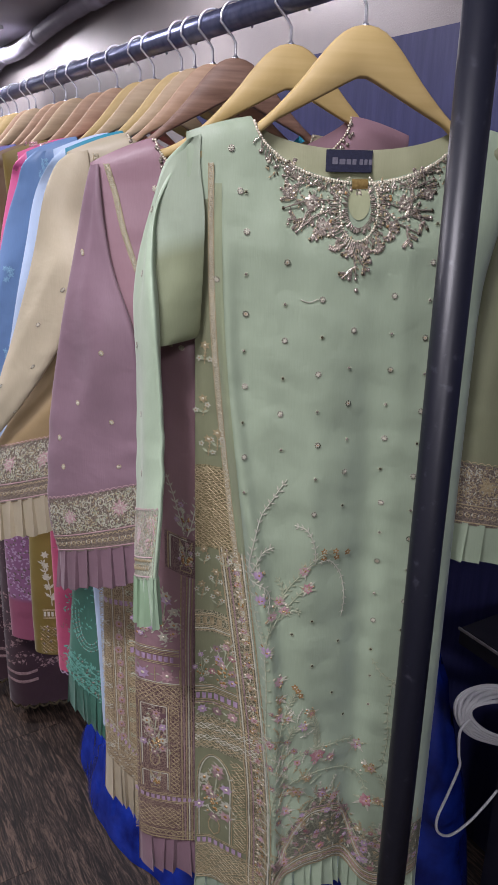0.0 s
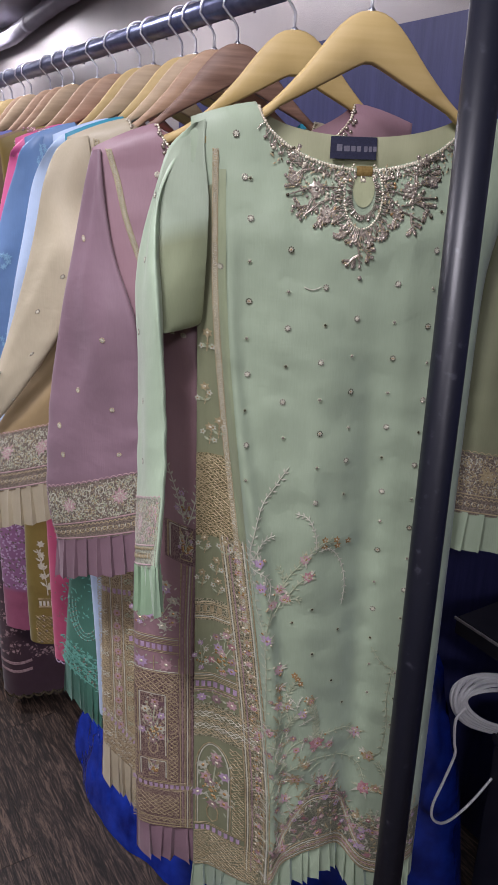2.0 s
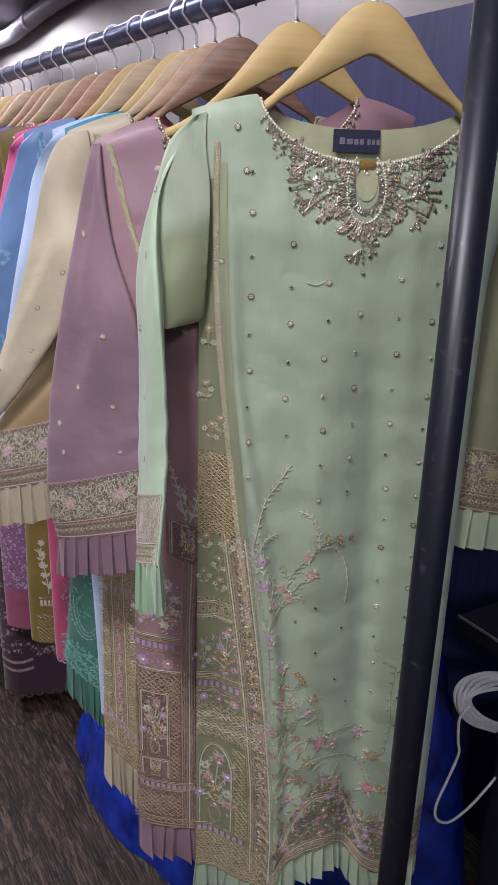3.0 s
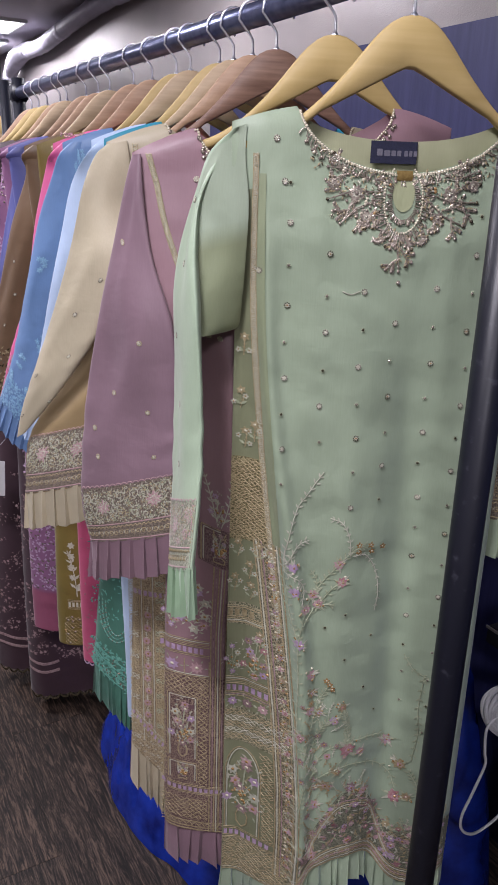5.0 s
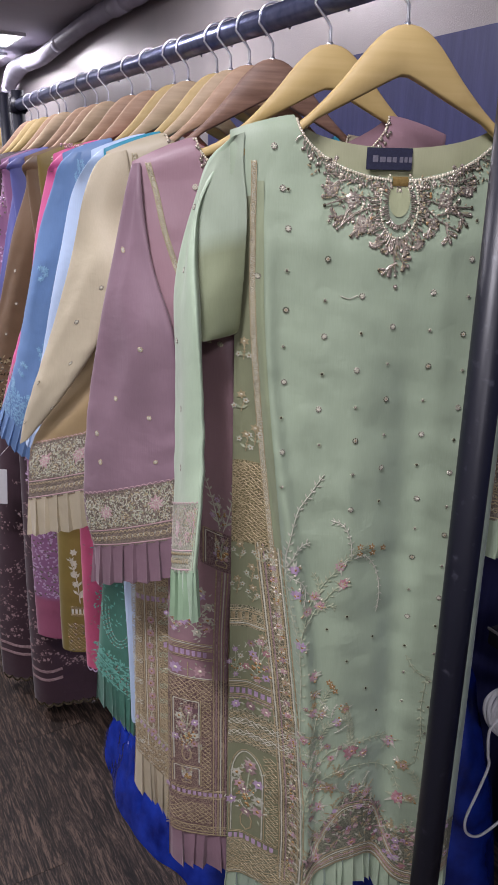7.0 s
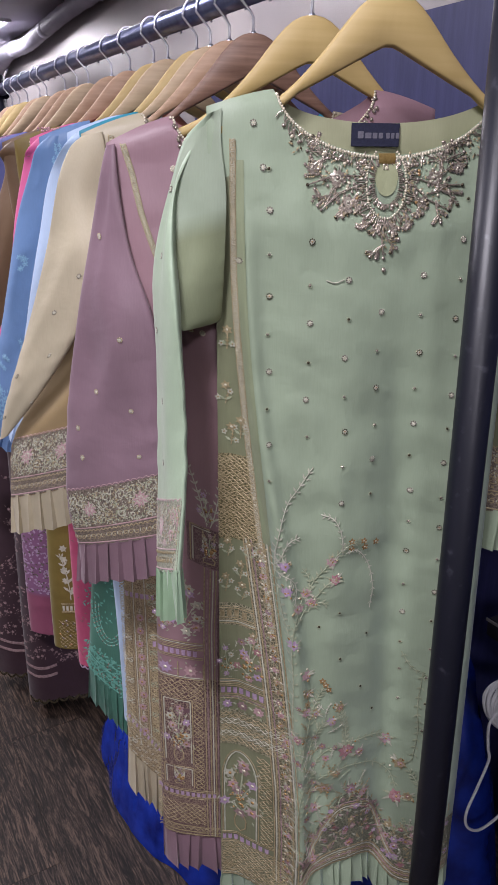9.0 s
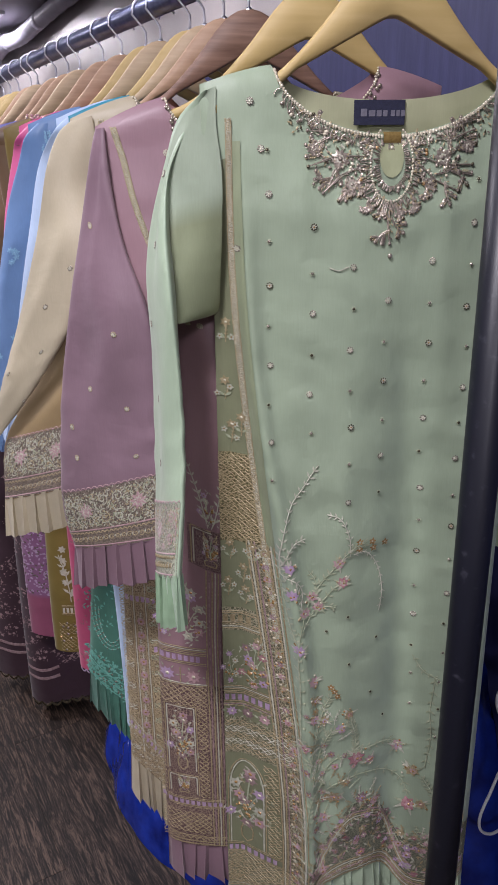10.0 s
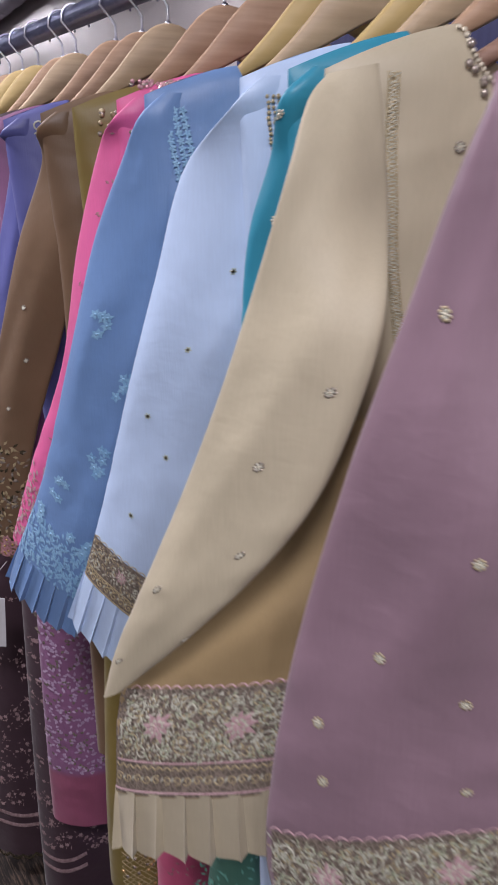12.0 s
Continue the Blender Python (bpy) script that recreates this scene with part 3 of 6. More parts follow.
# olive, brown, indigo, lilac, maroon further along
ob_ = Body(1.376, YAW, hem=0.438, hem_half=0.222, seed=23)
olive = garment("kameez", "olive gold embroidered kameez with heavy border", ob_, F["olive"], [])
rb = Body(1.466, YAW, hem=0.60, seed=25)
rs = Sleeve(0.32, 1.62, -50, [(1.41, 0.066, 0.11), (1.32, 0.026, 0.10), (1.20, -0.014, 0.07), (1.06, -0.058, 0.02), (0.90, -0.075, -0.015, -0.3)], rb, 1.3, seed=61)
brown = garment("kameez", "dark brown kameez with beaded neckline and cuff", rb, F["brown"], [(rs, {})])
ib = Body(1.595, YAW, hem=0.82, hem_half=0.17, seed=27)
is_ = Sleeve(0.335, 1.74, -50, [(1.42, 0.055, 0.10), (1.30, 0.02, 0.085), (1.15, -0.02, 0.06), (1.00, -0.05, 0.02)], ib, 1.3, seed=71)
indigo = garment("kameez", "indigo blue kameez with white thread collar", ib, F["indigo"], [(is_, {})])
lb = Body(1.665, YAW, hem=0.312, hem_half=0.21, seed=29)
ls = Sleeve(0.34, 1.84, -50, [(1.42, 0.05, 0.10), (1.30, 0.015, 0.085), (1.15, -0.02, 0.06), (1.00, -0.05, 0.02)], lb, 1.3, seed=81)
lilac = garment("kameez", "lilac kameez covered with beadwork", lb, fabric("lilac_border_silk", (0.27, 0.12, 0.24), lower=(0.30, 0.085, 0.15), at=-1.045, soft=0.006), [(ls, dict(cloth=F["lilac"]))])
MAROONS = []
for yy, hem, hh in ((1.745, 0.06, 0.215), (1.885, 0.06, 0.27), (2.05, 0.2, 0.22), (2.20, 0.3, 0.2)):
    b_ = Body(yy, YAW, hem=hem, hem_half=hh, seed=int(yy * 100), folds=0.02)
    s_ = Sleeve(RX - 0.2, yy + 0.2, -50, [(1.42, 0.05, 0.10), (1.30, 0.015, 0.085), (1.15, -0.02, 0.06), (0.95, -0.05, 0.02)], b_, 1.3, seed=int(yy * 100) + 1)
    MAROONS.append((garment("dress", "dark maroon dress with sheer floral skirt", b_, F["maroon"], [(s_, {})]), b_))

HANGERS = [(0.688, BIRCH), (0.826, BIRCH), (0.957, WALNUT), (1.02, CHERRY), (1.075, BEECH), (1.118, BIRCH), (1.219, BEECH), (1.273, BIRCH), (1.376, CHERRY), (1.466, CHERRY), (1.595, BEECH), (1.665, CHERRY), (1.745, CHERRY), (1.885, BEECH), (1.94, CHERRY), (2.05, BIRCH), (2.13, BIRCH), (2.20, CHERRY)]
WOODNAME = {BIRCH.name: "pale yellow birch", WALNUT.name: "dark walnut", CHERRY.name: "reddish cherry", BEECH.name: "light beech"}
for hy, w in HANGERS:
    make_hanger(hy, YAW, w, WOODNAME[w.name] + " wooden clothes hanger with steel hook")

# ---- rack ----
rack = base("clothes_rack", pose(RX, RY0, 0), "black steel clothes rack with a tubular rail", "clothes rack")
v, f = tube([(RX, RY0, RZ), (RX, 1.4, RZ), (RX, RY1, RZ)], TUBE, 20)
mesh_object("rail", v, f, RAIL_STEEL, rack, "dark blued steel rail")
for yy in (RY0, RY1):
    v, f = tube([(RX, yy, 0.02), (RX, yy, 0.9), (RX, yy, 1.662)], 0.0175, 24)
    mesh_object("upright", v, f, BLACK_PAINT, rack, "black painted steel post")
    v, f = joined(box((RX - 0.021, yy - 0.021, RZ - 0.022), (RX + 0.021, yy + 0.024, RZ + 0.022), 0.004))
    if yy == RY1:
        mesh_object("rail_clamp", v, f, BLACK_PAINT, rack)
    v, f = tube([(RX - 0.28, yy, 0.02), (RX, yy, 0.02), (RX + 0.28, yy, 0.02)], 0.0175, 16)
    mesh_object("foot_bar", v, f, BLACK_PAINT, rack)


# ---- embroidery ----
GOLD = surface("gold_thread", (0.30, 0.24, 0.13), (0.52, 0.43, 0.27), 300, 0.4, 0.25)
SILVER = surface("antique_silver_bead", (0.27, 0.225, 0.19), (0.60, 0.53, 0.45), 400, 0.25, 0.6)
PEARL = surface("pearl_bead", (0.62, 0.56, 0.42), (0.74, 0.68, 0.54), 200, 0.25, 0.1, coat=0.4)
PINK_THREAD = surface("pink_thread", (0.38, 0.22, 0.24), (0.54, 0.36, 0.37), 200, 0.5, sheen=0.3)
LILAC_THREAD = surface("lilac_thread", (0.36, 0.24, 0.38), (0.50, 0.36, 0.51), 200, 0.5, sheen=0.3)
SAGE_THREAD = surface("sage_thread", (0.27, 0.31, 0.20), (0.47, 0.50, 0.35), 200, 0.5, sheen=0.3)
PALE_THREAD = surface("ivory_thread", (0.40, 0.40, 0.31), (0.58, 0.57, 0.47), 200, 0.5, sheen=0.3)
AMBER = surface("amber_bead", (0.36, 0.20, 0.08), (0.55, 0.36, 0.16), 200, 0.2, 0.2, coat=0.5)
SKY_THREAD = surface("sky_thread", (0.16, 0.34, 0.55), (0.28, 0.48, 0.66), 200, 0.5, sheen=0.3)
SEAFOAM = surface("seafoam_thread", (0.10, 0.34, 0.27), (0.22, 0.50, 0.42), 200, 0.45, 0.1)
ROSE_BEAD = surface("rose_bead", (0.48, 0.20, 0.25), (0.68, 0.42, 0.42), 200, 0.25, 0.3)
DARK_BEAD = surface("dark_bronze_bead", (0.09, 0.075, 0.05), (0.20, 0.17, 0.11), 200, 0.25, 0.7)
DUSTY = surface("dusty_rose_thread", (0.21, 0.13, 0.14), (0.42, 0.30, 0.30), 200, 0.5)
YARN = dict(dusty=DUSTY, gold=GOLD, silver=SILVER, pearl=PEARL, pink=PINK_THREAD, lilac=LILAC_THREAD, sage=SAGE_THREAD, pale=PALE_THREAD, amber=AMBER, sky=SKY_THREAD, seafoam=SEAFOAM, rose=ROSE_BEAD, dark=DARK_BEAD)
PARTNAME = dict(dusty="dusty_embroidery", gold="gold_embroidery", silver="silver_beadwork", pearl="pearl_trim", pink="pink_embroidery", lilac="lilac_embroidery", sage="leaf_embroidery", pale="ivory_embroidery", amber="amber_beadwork", sky="blue_embroidery", seafoam="green_embroidery", rose="rose_beadwork", dark="bronze_beadwork")


class Stitch:
    """Thread, beads and petals drawn on a flat pattern and laid on a cloth surface by place(points, lifts)."""

    def __init__(self, thing, place, seed=0):
        self.thing, self.place, self.data = thing, place, {}
        self.r = random.Random(seed)

    def add(self, yarn, pts, lifts, faces):
        d = self.data.setdefault(yarn, [[], [], []])
        o = len(d[0])
        d[0].extend(pts), d[1].extend(lifts)
        d[2].extend([[i + o for i in q] for q in faces])

    def stroke(self, yarn, pts, w=0.0012, h=0.0008):
        p = np.asarray(pts, dtype=float)
        if len(p) < 2:
            return
        t = np.gradient(p, axis=0)
        t /= np.linalg.norm(t, axis=1)[:, None] + 1e-12
        n = np.stack([-t[:, 1], t[:, 0]], -1) * w / 2
        k = len(p)
        allp = np.stack([p + n, p, p - n], 1).reshape(-1, 2)
        self.add(yarn, allp.tolist(), [0.0002, h, 0.0002] * k, grid_faces(k, 3))

    def bead(self, yarn, x, y, r=0.0018, h=None):
        h = h or r * 0.8
        pts, lifts = [], []
        for q, l in ((1.0, 0.0002), (0.75, h * 0.7)):
            for i in range(6):
                w = i * math.pi / 3 + q
                pts.append((x + q * r * math.cos(w), y + q * r * math.sin(w)))
                lifts.append(l)
        pts.append((x, y)), lifts.append(h)
        self.add(yarn, pts, lifts, grid_faces(2, 6, wrap=True) + [[6 + i, 6 + (i + 1) % 6, 12] for i in range(6)])

    def petal(self, yarn, x, y, a, length, width, h=0.0009):
        c, s = math.cos(a), math.sin(a)
        pts = [(0, 0), (0.5, 0.5), (1, 0), (0.5, -0.5), (0.55, 0)]
        out = [(x + c * p * length - s * q * width, y + s * p * length + c * q * width) for p, q in pts]
        self.add(yarn, out, [0.0004, 0.0006, 0.0004, 0.0006, h], [[0, 4, 1], [1, 4, 2], [2, 4, 3], [3, 4, 0]])

    def flower(self, yarn, x, y, r, petals=6, heart="amber"):
        a0 = self.r.uniform(0, 6)
        for i in range(petals):
            self.petal(yarn, x, y, a0 + i * 2 * math.pi / petals, r, r * 0.62)
        if heart:
            self.bead(heart, x, y, r * 0.28)

    def ring(self, yarn, x, y, r, n=7, bead=0.0012):
        for i in range(n):
            w = i * 2 * math.pi / n
            self.bead(yarn, x + r * math.cos(w), y + r * math.sin(w), bead)

    def beads_along(self, yarn, pts, step=0.004, r=0.0017, jitter=0.0):
        p = np.asarray(pts, dtype=float)
        d = np.concatenate([[0], np.cumsum(np.linalg.norm(np.diff(p, axis=0), axis=1))])
        for q in np.arange(0, d[-1], step):
            x, y = np.interp(q, d, p[:, 0]), np.interp(q, d, p[:, 1])
            self.bead(yarn, x + self.r.uniform(-jitter, jitter), y + self.r.uniform(-jitter, jitter), r * self.r.uniform(0.8, 1.15))

    def sprig(self, yarn, x, y, a, length, leaves=5, w=0.001, bend=0.0, tip=None):
        """A stem with paired leaves; returns its end."""
        pts = []
        px, py, aa = x, y, a
        n = leaves * 2 + 2
        for i in range(n):
            pts.append((px, py))
            px, py, aa = px + math.cos(aa) * length / n, py + math.sin(aa) * length / n, aa + bend / n
        self.stroke(yarn, pts, w)
        for i in range(2, n, 2):
            q = pts[i]
            lw = length / leaves * 0.8 * (1 - 0.4 * i / n)
            for sgn in (-1, 1):
                self.petal(yarn, q[0], q[1], a + bend * i / n + sgn * 0.75, lw, lw * 0.34, 0.001)
        if tip:
            self.bead(tip, *pts[-1], 0.0018)
        return pts[-1]

    def spiral(self, yarn, x, y, r, a0, turns=1.3, sgn=1, w=0.0012):
        pts = []
        for i in range(16):
            q = i / 15
            rr = r * (1 - 0.85 * q)
            pts.append((x + rr * math.cos(a0 + sgn * q * turns * 6.283), y + rr * math.sin(a0 + sgn * q * turns * 6.283)))
        self.stroke(yarn, pts, w)

    def zigzag(self, yarn, x0, x1, y0, y1, dx=0.0034, dy=0.0030, w=0.0009, skip=0.12):
        """A field of slanting stitches in rows."""
        rows = max(1, int((y1 - y0) / dy))
        cols = max(1, int((x1 - x0) / dx))
        for i in range(rows):
            for j in range(cols):
                if self.r.random() < skip:
                    continue
                x, y = x0 + (j + 0.5) * dx, y0 + (i + 0.5) * dy
                sg = 1 if (i + j) % 2 else -1
                self.stroke(yarn, [(x - dx * 0.5, y - sg * dy * 0.42), (x, y + self.r.uniform(-0.0003, 0.0003)), (x + dx * 0.5, y + sg * dy * 0.42)], w, 0.0011)

    def ladder(self, x0, x1, y, h=0.012, block="lilac", edge="gold", step=0.008):
        for yy in (y - h / 2, y + h / 2):
            self.stroke(edge, [(x0 + (x1 - x0) * i / 20, yy) for i in range(21)], 0.0018)
            self.stroke(edge, [(x0 + (x1 - x0) * i / 20, yy + (0.0028 if yy > y else -0.0028)) for i in range(21)], 0.001)
        n = int((x1 - x0) / step)
        for i in range(n):
            x = x0 + (i + 0.5) * step
            self.stroke(block, [(x, y - h * 0.34), (x, y), (x, y + h * 0.34)], step * 0.62, 0.0012)

    def scallop(self, yarn, x0, x1, y, step=0.010, h=0.004, w=0.0012):
        n = max(2, int((x1 - x0) / step))
        k = n * 6
        self.stroke(yarn, [(x0 + (x1 - x0) * i / k, y + h * abs(math.sin(math.pi * i / 6))) for i in range(k + 1)], w)

    def scroll_band(self, x0, x1, y0, y1, yarns=("pale", "sage", "pale", "gold"), rose="pink", pitch=0.085):
        """Lace-like scrollwork with roses between two lines."""
        h = y1 - y0
        m = (y0 + y1) / 2
        n = max(1, int(round((x1 - x0) / pitch)))
        p = (x1 - x0) / n
        for i in range(n):
            cx = x0 + (i + 0.5) * p
            for ring, yarn in ((1.0, rose), (0.72, yarns[0]), (0.5, rose)):
                for q in range(9):
                    self.petal(yarn, cx, m, q * 0.698 + ring * 3, h * 0.27 * ring * self.r.uniform(0.8, 1.1), h * 0.10 * ring, 0.0014 + 0.0004 * (1 - ring))
            self.ring(yarns[0], cx, m, h * 0.33, 14, 0.0010)
            for sx in (-1, 1):
                for sy in (-1, 1):
                    self.spiral(yarns[self.r.randrange(len(yarns))], cx + sx * p * 0.36, m + sy * h * 0.25, h * 0.17, self.r.uniform(0, 6), 1.4, sx * sy, 0.0014)
                    self.spiral(yarns[self.r.randrange(len(yarns))], cx + sx * p * 0.16, m + sy * h * 0.38, h * 0.10, self.r.uniform(0, 6), 1.2, -sx * sy)
                    for _ in range(5):
                        self.petal(yarns[self.r.randrange(len(yarns))], cx + sx * p * self.r.uniform(0.1, 0.5), m + sy * h * self.r.uniform(0.05, 0.46), self.r.uniform(0, 6.28), h * 0.13, h * 0.05)
        for _ in range(int((x1 - x0) * h * 130000)):
            self.petal(yarns[self.r.randrange(len(yarns))], self.r.uniform(x0, x1), self.r.uniform(y0, y1), self.r.uniform(0, 6.28), 0.0045, 0.0016)

    def bouquet(self, x, y, h, flowers=("pink", "lilac", "rose"), n=6, lean=0.0):
        """An upright flowering plant."""
        for i in range(n):
            q = (i + 0.5) / n
            px, py = x + math.sin(i * 2.4) * h * 0.22 * (1 - 0.5 * q) + lean * q * h, y + q * h * 0.9
            self.stroke("sage", [(x + lean * q * h * 0.5, y + q * h * 0.4), ((x + px) / 2, (y + q * h * 0.4 + py) / 2 + 0.002), (px, py)], 0.0012)
            self.flower(flowers[i % len(flowers)], px, py, h * 0.085, 6, "amber" if i % 2 else "pearl")
            for _ in range(5):
                self.petal("sage" if self.r.random() < 0.5 else "pale", px + self.r.uniform(-0.14, 0.14) * h, py + self.r.uniform(-0.12, 0.12) * h, self.r.uniform(0, 6.28), h * 0.08, h * 0.025)
        for _ in range(n):
            self.bead("amber", x + self.r.uniform(-0.12, 0.12) * h, y + self.r.uniform(0.05, 0.5) * h, 0.0017)

    def sew(self):
        for yarn, (pts, lifts, faces) in self.data.items():
            v = self.place(np.array(pts), np.array(lifts))
            tagged(mesh_object(PARTNAME[yarn], v, faces, YARN[yarn], self.thing), kind="stuff")


def on_body(b):
    return lambda p, l: b.at(p[:, 0], p[:, 1], l + 0.0012)


def on_sleeve(s, front=True):
    """Pattern coordinates: across from the middle, up from the lower edge, in metres."""
    def place(p, l):
        v = 1 - p[:, 1] / s.length
        return s.at(np.clip(p[:, 0] / np.maximum(s.half_width(v), 0.004), -0.985, 0.985), v, l + 0.0005, front)
    return place


def brocade(name, ground, thread):
    """Cloth with a close woven figure."""
    m, nt, p = mat(name)
    tc = nt.nodes.new("ShaderNodeTexCoord")
    vo = node(nt, "ShaderNodeTexVoronoi", Scale=260.0)
    vo.feature = "DISTANCE_TO_EDGE"
    nt.links.new(tc.outputs["Object"], vo.inputs["Vector"])
    n = node(nt, "ShaderNodeTexNoise", Scale=60.0, Detail=3.0)
    nt.links.new(tc.outputs["Object"], n.inputs["Vector"])
    mixv = nt.nodes.new("ShaderNodeMath")
    mixv.operation = "MULTIPLY"
    nt.links.new(vo.outputs["Distance"], mixv.inputs[0])
    nt.links.new(n.outputs[0], mixv.inputs[1])
    nt.links.new(ramp_between(nt, mixv.outputs[0], thread, ground, 0.015, 0.07), p.inputs["Base Color"])
    p.inputs["Roughness"].default_value = 0.5
    bp = node(nt, "ShaderNodeBump", Strength=0.6, Distance=0.001)
    bp.invert = True
    nt.links.new(vo.outputs["Distance"], bp.inputs["Height"])
    nt.links.new(bp.outputs[0], p.inputs["Normal"])
    return m


def backing(thing, b, x0, x1, z0, z1, material, name="brocade_panel", label="gold brocade panel"):
    """A brocade strip sewn flat on the body; x0 and x1 are functions of the height."""
    zs = np.linspace(z0, z1, 60)
    v = []
    for z in zs:
        w = np.linspace(0, 1, 40) ** 2.2
        q = x0(z) + (x1(z) - x0(z)) * w
        v += b.at(q, np.full(40, z), 0.0011).tolist()
    mesh_object(name, v, grid_faces(60, 40, flip=True), material, thing, label)


def net(thing, b, x0, x1, z0, z1, material, name="net_border", label="embroidered net border"):
    """A net strip sewn flat on the body between two heights, which are functions of the place across."""
    n, k = 90, 12
    xs = np.linspace(x0, x1, n)
    v = [b.at(xs, np.array([z0(x) + (z1(x) - z0(x)) * q / (k - 1) for x in xs]), 0.0010) for q in range(k)]
    mesh_object(name, np.concatenate(v), grid_faces(k, n), material, thing, label)


def cord(st, yarns, x0, x1, z, pitch=0.0026, w=0.0015):
    """Close parallel lines across."""
    for i, y in enumerate(yarns):
        st.stroke(y, [(x0 + (x1 - x0) * q / 24, z + i * pitch) for q in range(25)], w)


def column(st, xf, z0, z1, yarns, pitch=0.0030, w=0.0016):
    """Close upright lines that follow xf(z)."""
    zs = np.linspace(z0, z1, 60)
    for i, y in enumerate(yarns):
        st.stroke(y, [(xf(z) + i * pitch, z) for z in zs], w)


def blooms(st, x0, x1, z, n=2, r=0.0095, yarns=("lilac", "pink")):
    for i in range(n):
        x = x0 + (x1 - x0) * (i + 0.5) / n
        st.flower(yarns[i % len(yarns)], x, z, r, 8, "pearl")
        st.flower(yarns[i % len(yarns)], x, z, r * 0.6, 6, "amber")
        for q in range(6):
            st.petal("sage", x + r * math.cos(q), z + r * math.sin(q), q, 0.006, 0.0024)


def framed(st, x0, x1, z0, z1, arch=False):
    """A line frame, square or with an arched head, round a vase of flowers."""
    for o, y in ((0.0, "gold"), (0.0028, "pale")):
        a, b2, top, m = x0 + o, x1 - o, z1 - o, (x0 + x1) / 2
        if arch:
            h = (z1 - z0) * 0.3
            head = [(m - (m - a) * math.cos(q * math.pi / 12), top - h + h * math.sin(q * math.pi / 12)) for q in range(13)]
            pts = [(a, z0), (a, (z0 + top - h) / 2)] + head + [(b2, (z0 + top - h) / 2), (b2, z0)]
        else:
            pts = [(a, z0 + o), (a, (z0 + z1) / 2), (a, top - 0.001), (a + 0.001, top), (m, top), (b2 - 0.001, top), (b2, top - 0.001), (b2, (z0 + z1) / 2), (b2, z0 + o)]
        st.stroke(y, pts, 0.0017)
    w, h, m = x1 - x0, z1 - z0, (x0 + x1) / 2
    for sg in (-1, 1):
        st.stroke("gold", [(m, z0 + 0.004), (m + sg * w * 0.14, z0 + h * 0.08), (m + sg * w * 0.16, z0 + h * 0.17), (m + sg * w * 0.08, z0 + h * 0.24)], 0.0018)
        for q in (0.3, 0.45, 0.6, 0.72):
            st.sprig("pale" if q < 0.5 else "gold", m + sg * w * 0.05, z0 + h * q, math.pi / 2 - sg * 0.75, w * 0.34, 4, 0.0011, sg * 0.8)
    st.bouquet(m, z0 + h * 0.22, h * 0.74, ("dusty", "pink", "lilac", "pale"), 10)
    for _ in range(7):
        st.bead("amber", m + st.r.uniform(-0.12, 0.18) * w, z0 + h * st.r.uniform(0.34, 0.5), 0.0022)


NETS = {}


def cuff(st, s, height, rose="pink", yarns=("pale", "sage", "pale", "gold"), line="pink", ground=(0.13, 0.105, 0.085)):
    if ground not in NETS:
        NETS[ground] = brocade("cuff_net", ground, scaled(ground, 2.0))
    pts = np.array([(x, y) for y in np.linspace(0.001, height, 14) for x in np.linspace(-0.3, 0.3, 24)])
    vv = 1 - pts[:, 1] / s.length
    pos = s.at(np.clip(pts[:, 0] / 0.3, -0.99, 0.99), vv, 0.0003)
    mesh_object("cuff_band", pos, grid_faces(14, 24), NETS[ground], st.thing, "embroidered net cuff band")
    hw = float(s.half_width(0.93)) * 0.97
    st.scallop(line, -hw, hw, height, 0.009, 0.003)
    st.scroll_band(-hw, hw, height * 0.36, height * 0.96, yarns, rose)
    st.stroke(line, [(x, height * 0.33) for x in np.linspace(-hw, hw, 24)], 0.0018)
    st.stroke("gold", [(x, height * 0.28 + 0.0015 * math.sin(x * 900)) for x in np.linspace(-hw, hw, 80)], 0.0016)
    for x in np.arange(-hw + 0.004, hw, 0.009):
        st.spiral("gold", x, height * 0.17, 0.0042, st.r.uniform(0, 6), 1.2, 1, 0.0014)
        st.petal("pale", x + 0.004, height * 0.15, 1.2, 0.006, 0.0022)
    st.stroke(line, [(x, height * 0.05) for x in np.linspace(-hw, hw, 24)], 0.0018)


def braid(st, pts, wide=0.0030):
    """A woven metallic braid: close zigzag threads between two cords."""
    p = np.array(pts)
    d = np.concatenate([[0], np.cumsum(np.linalg.norm(np.diff(p, axis=0), axis=1))])
    q = np.arange(0, d[-1], 0.0006)
    c = np.stack([np.interp(q, d, p[:, 0]), np.interp(q, d, p[:, 1])], -1)
    k = np.arange(len(q))
    for n, (yarn, ph) in enumerate((("gold", 0), ("pale", 1), ("gold", 2), ("pale", 3))):
        side = wide * (np.abs(((k + ph * 2) % 8) / 4 - 1) * 2 - 1)
        side = side + np.array([st.r.uniform(-0.0009, 0.0009) for _ in k])
        st.stroke(yarn, c + np.stack([side, [st.r.uniform(-0.0006, 0.0006) for _ in k]], -1), 0.0008, 0.0008)
    for o in (-wide, wide):
        st.stroke("gold", c[::6] + [o, 0], 0.0010, 0.0009)


def dots(st, pts, kind="ring", yarn="silver"):
    for x, y in pts:
        if kind == "ring":
            st.ring(yarn, x, y, 0.0028, 8, 0.0010)
            for i in range(6):
                st.petal("pale", x, y, i * 1.047 + x * 90, 0.0034, 0.0015, 0.0011)
            st.bead("amber" if yarn == "dark" else "pearl", x, y, 0.0012)
        else:
            st.bead(yarn, x, y, 0.0016)
            st.ring("sage", x, y, 0.0022, 6, 0.0008)


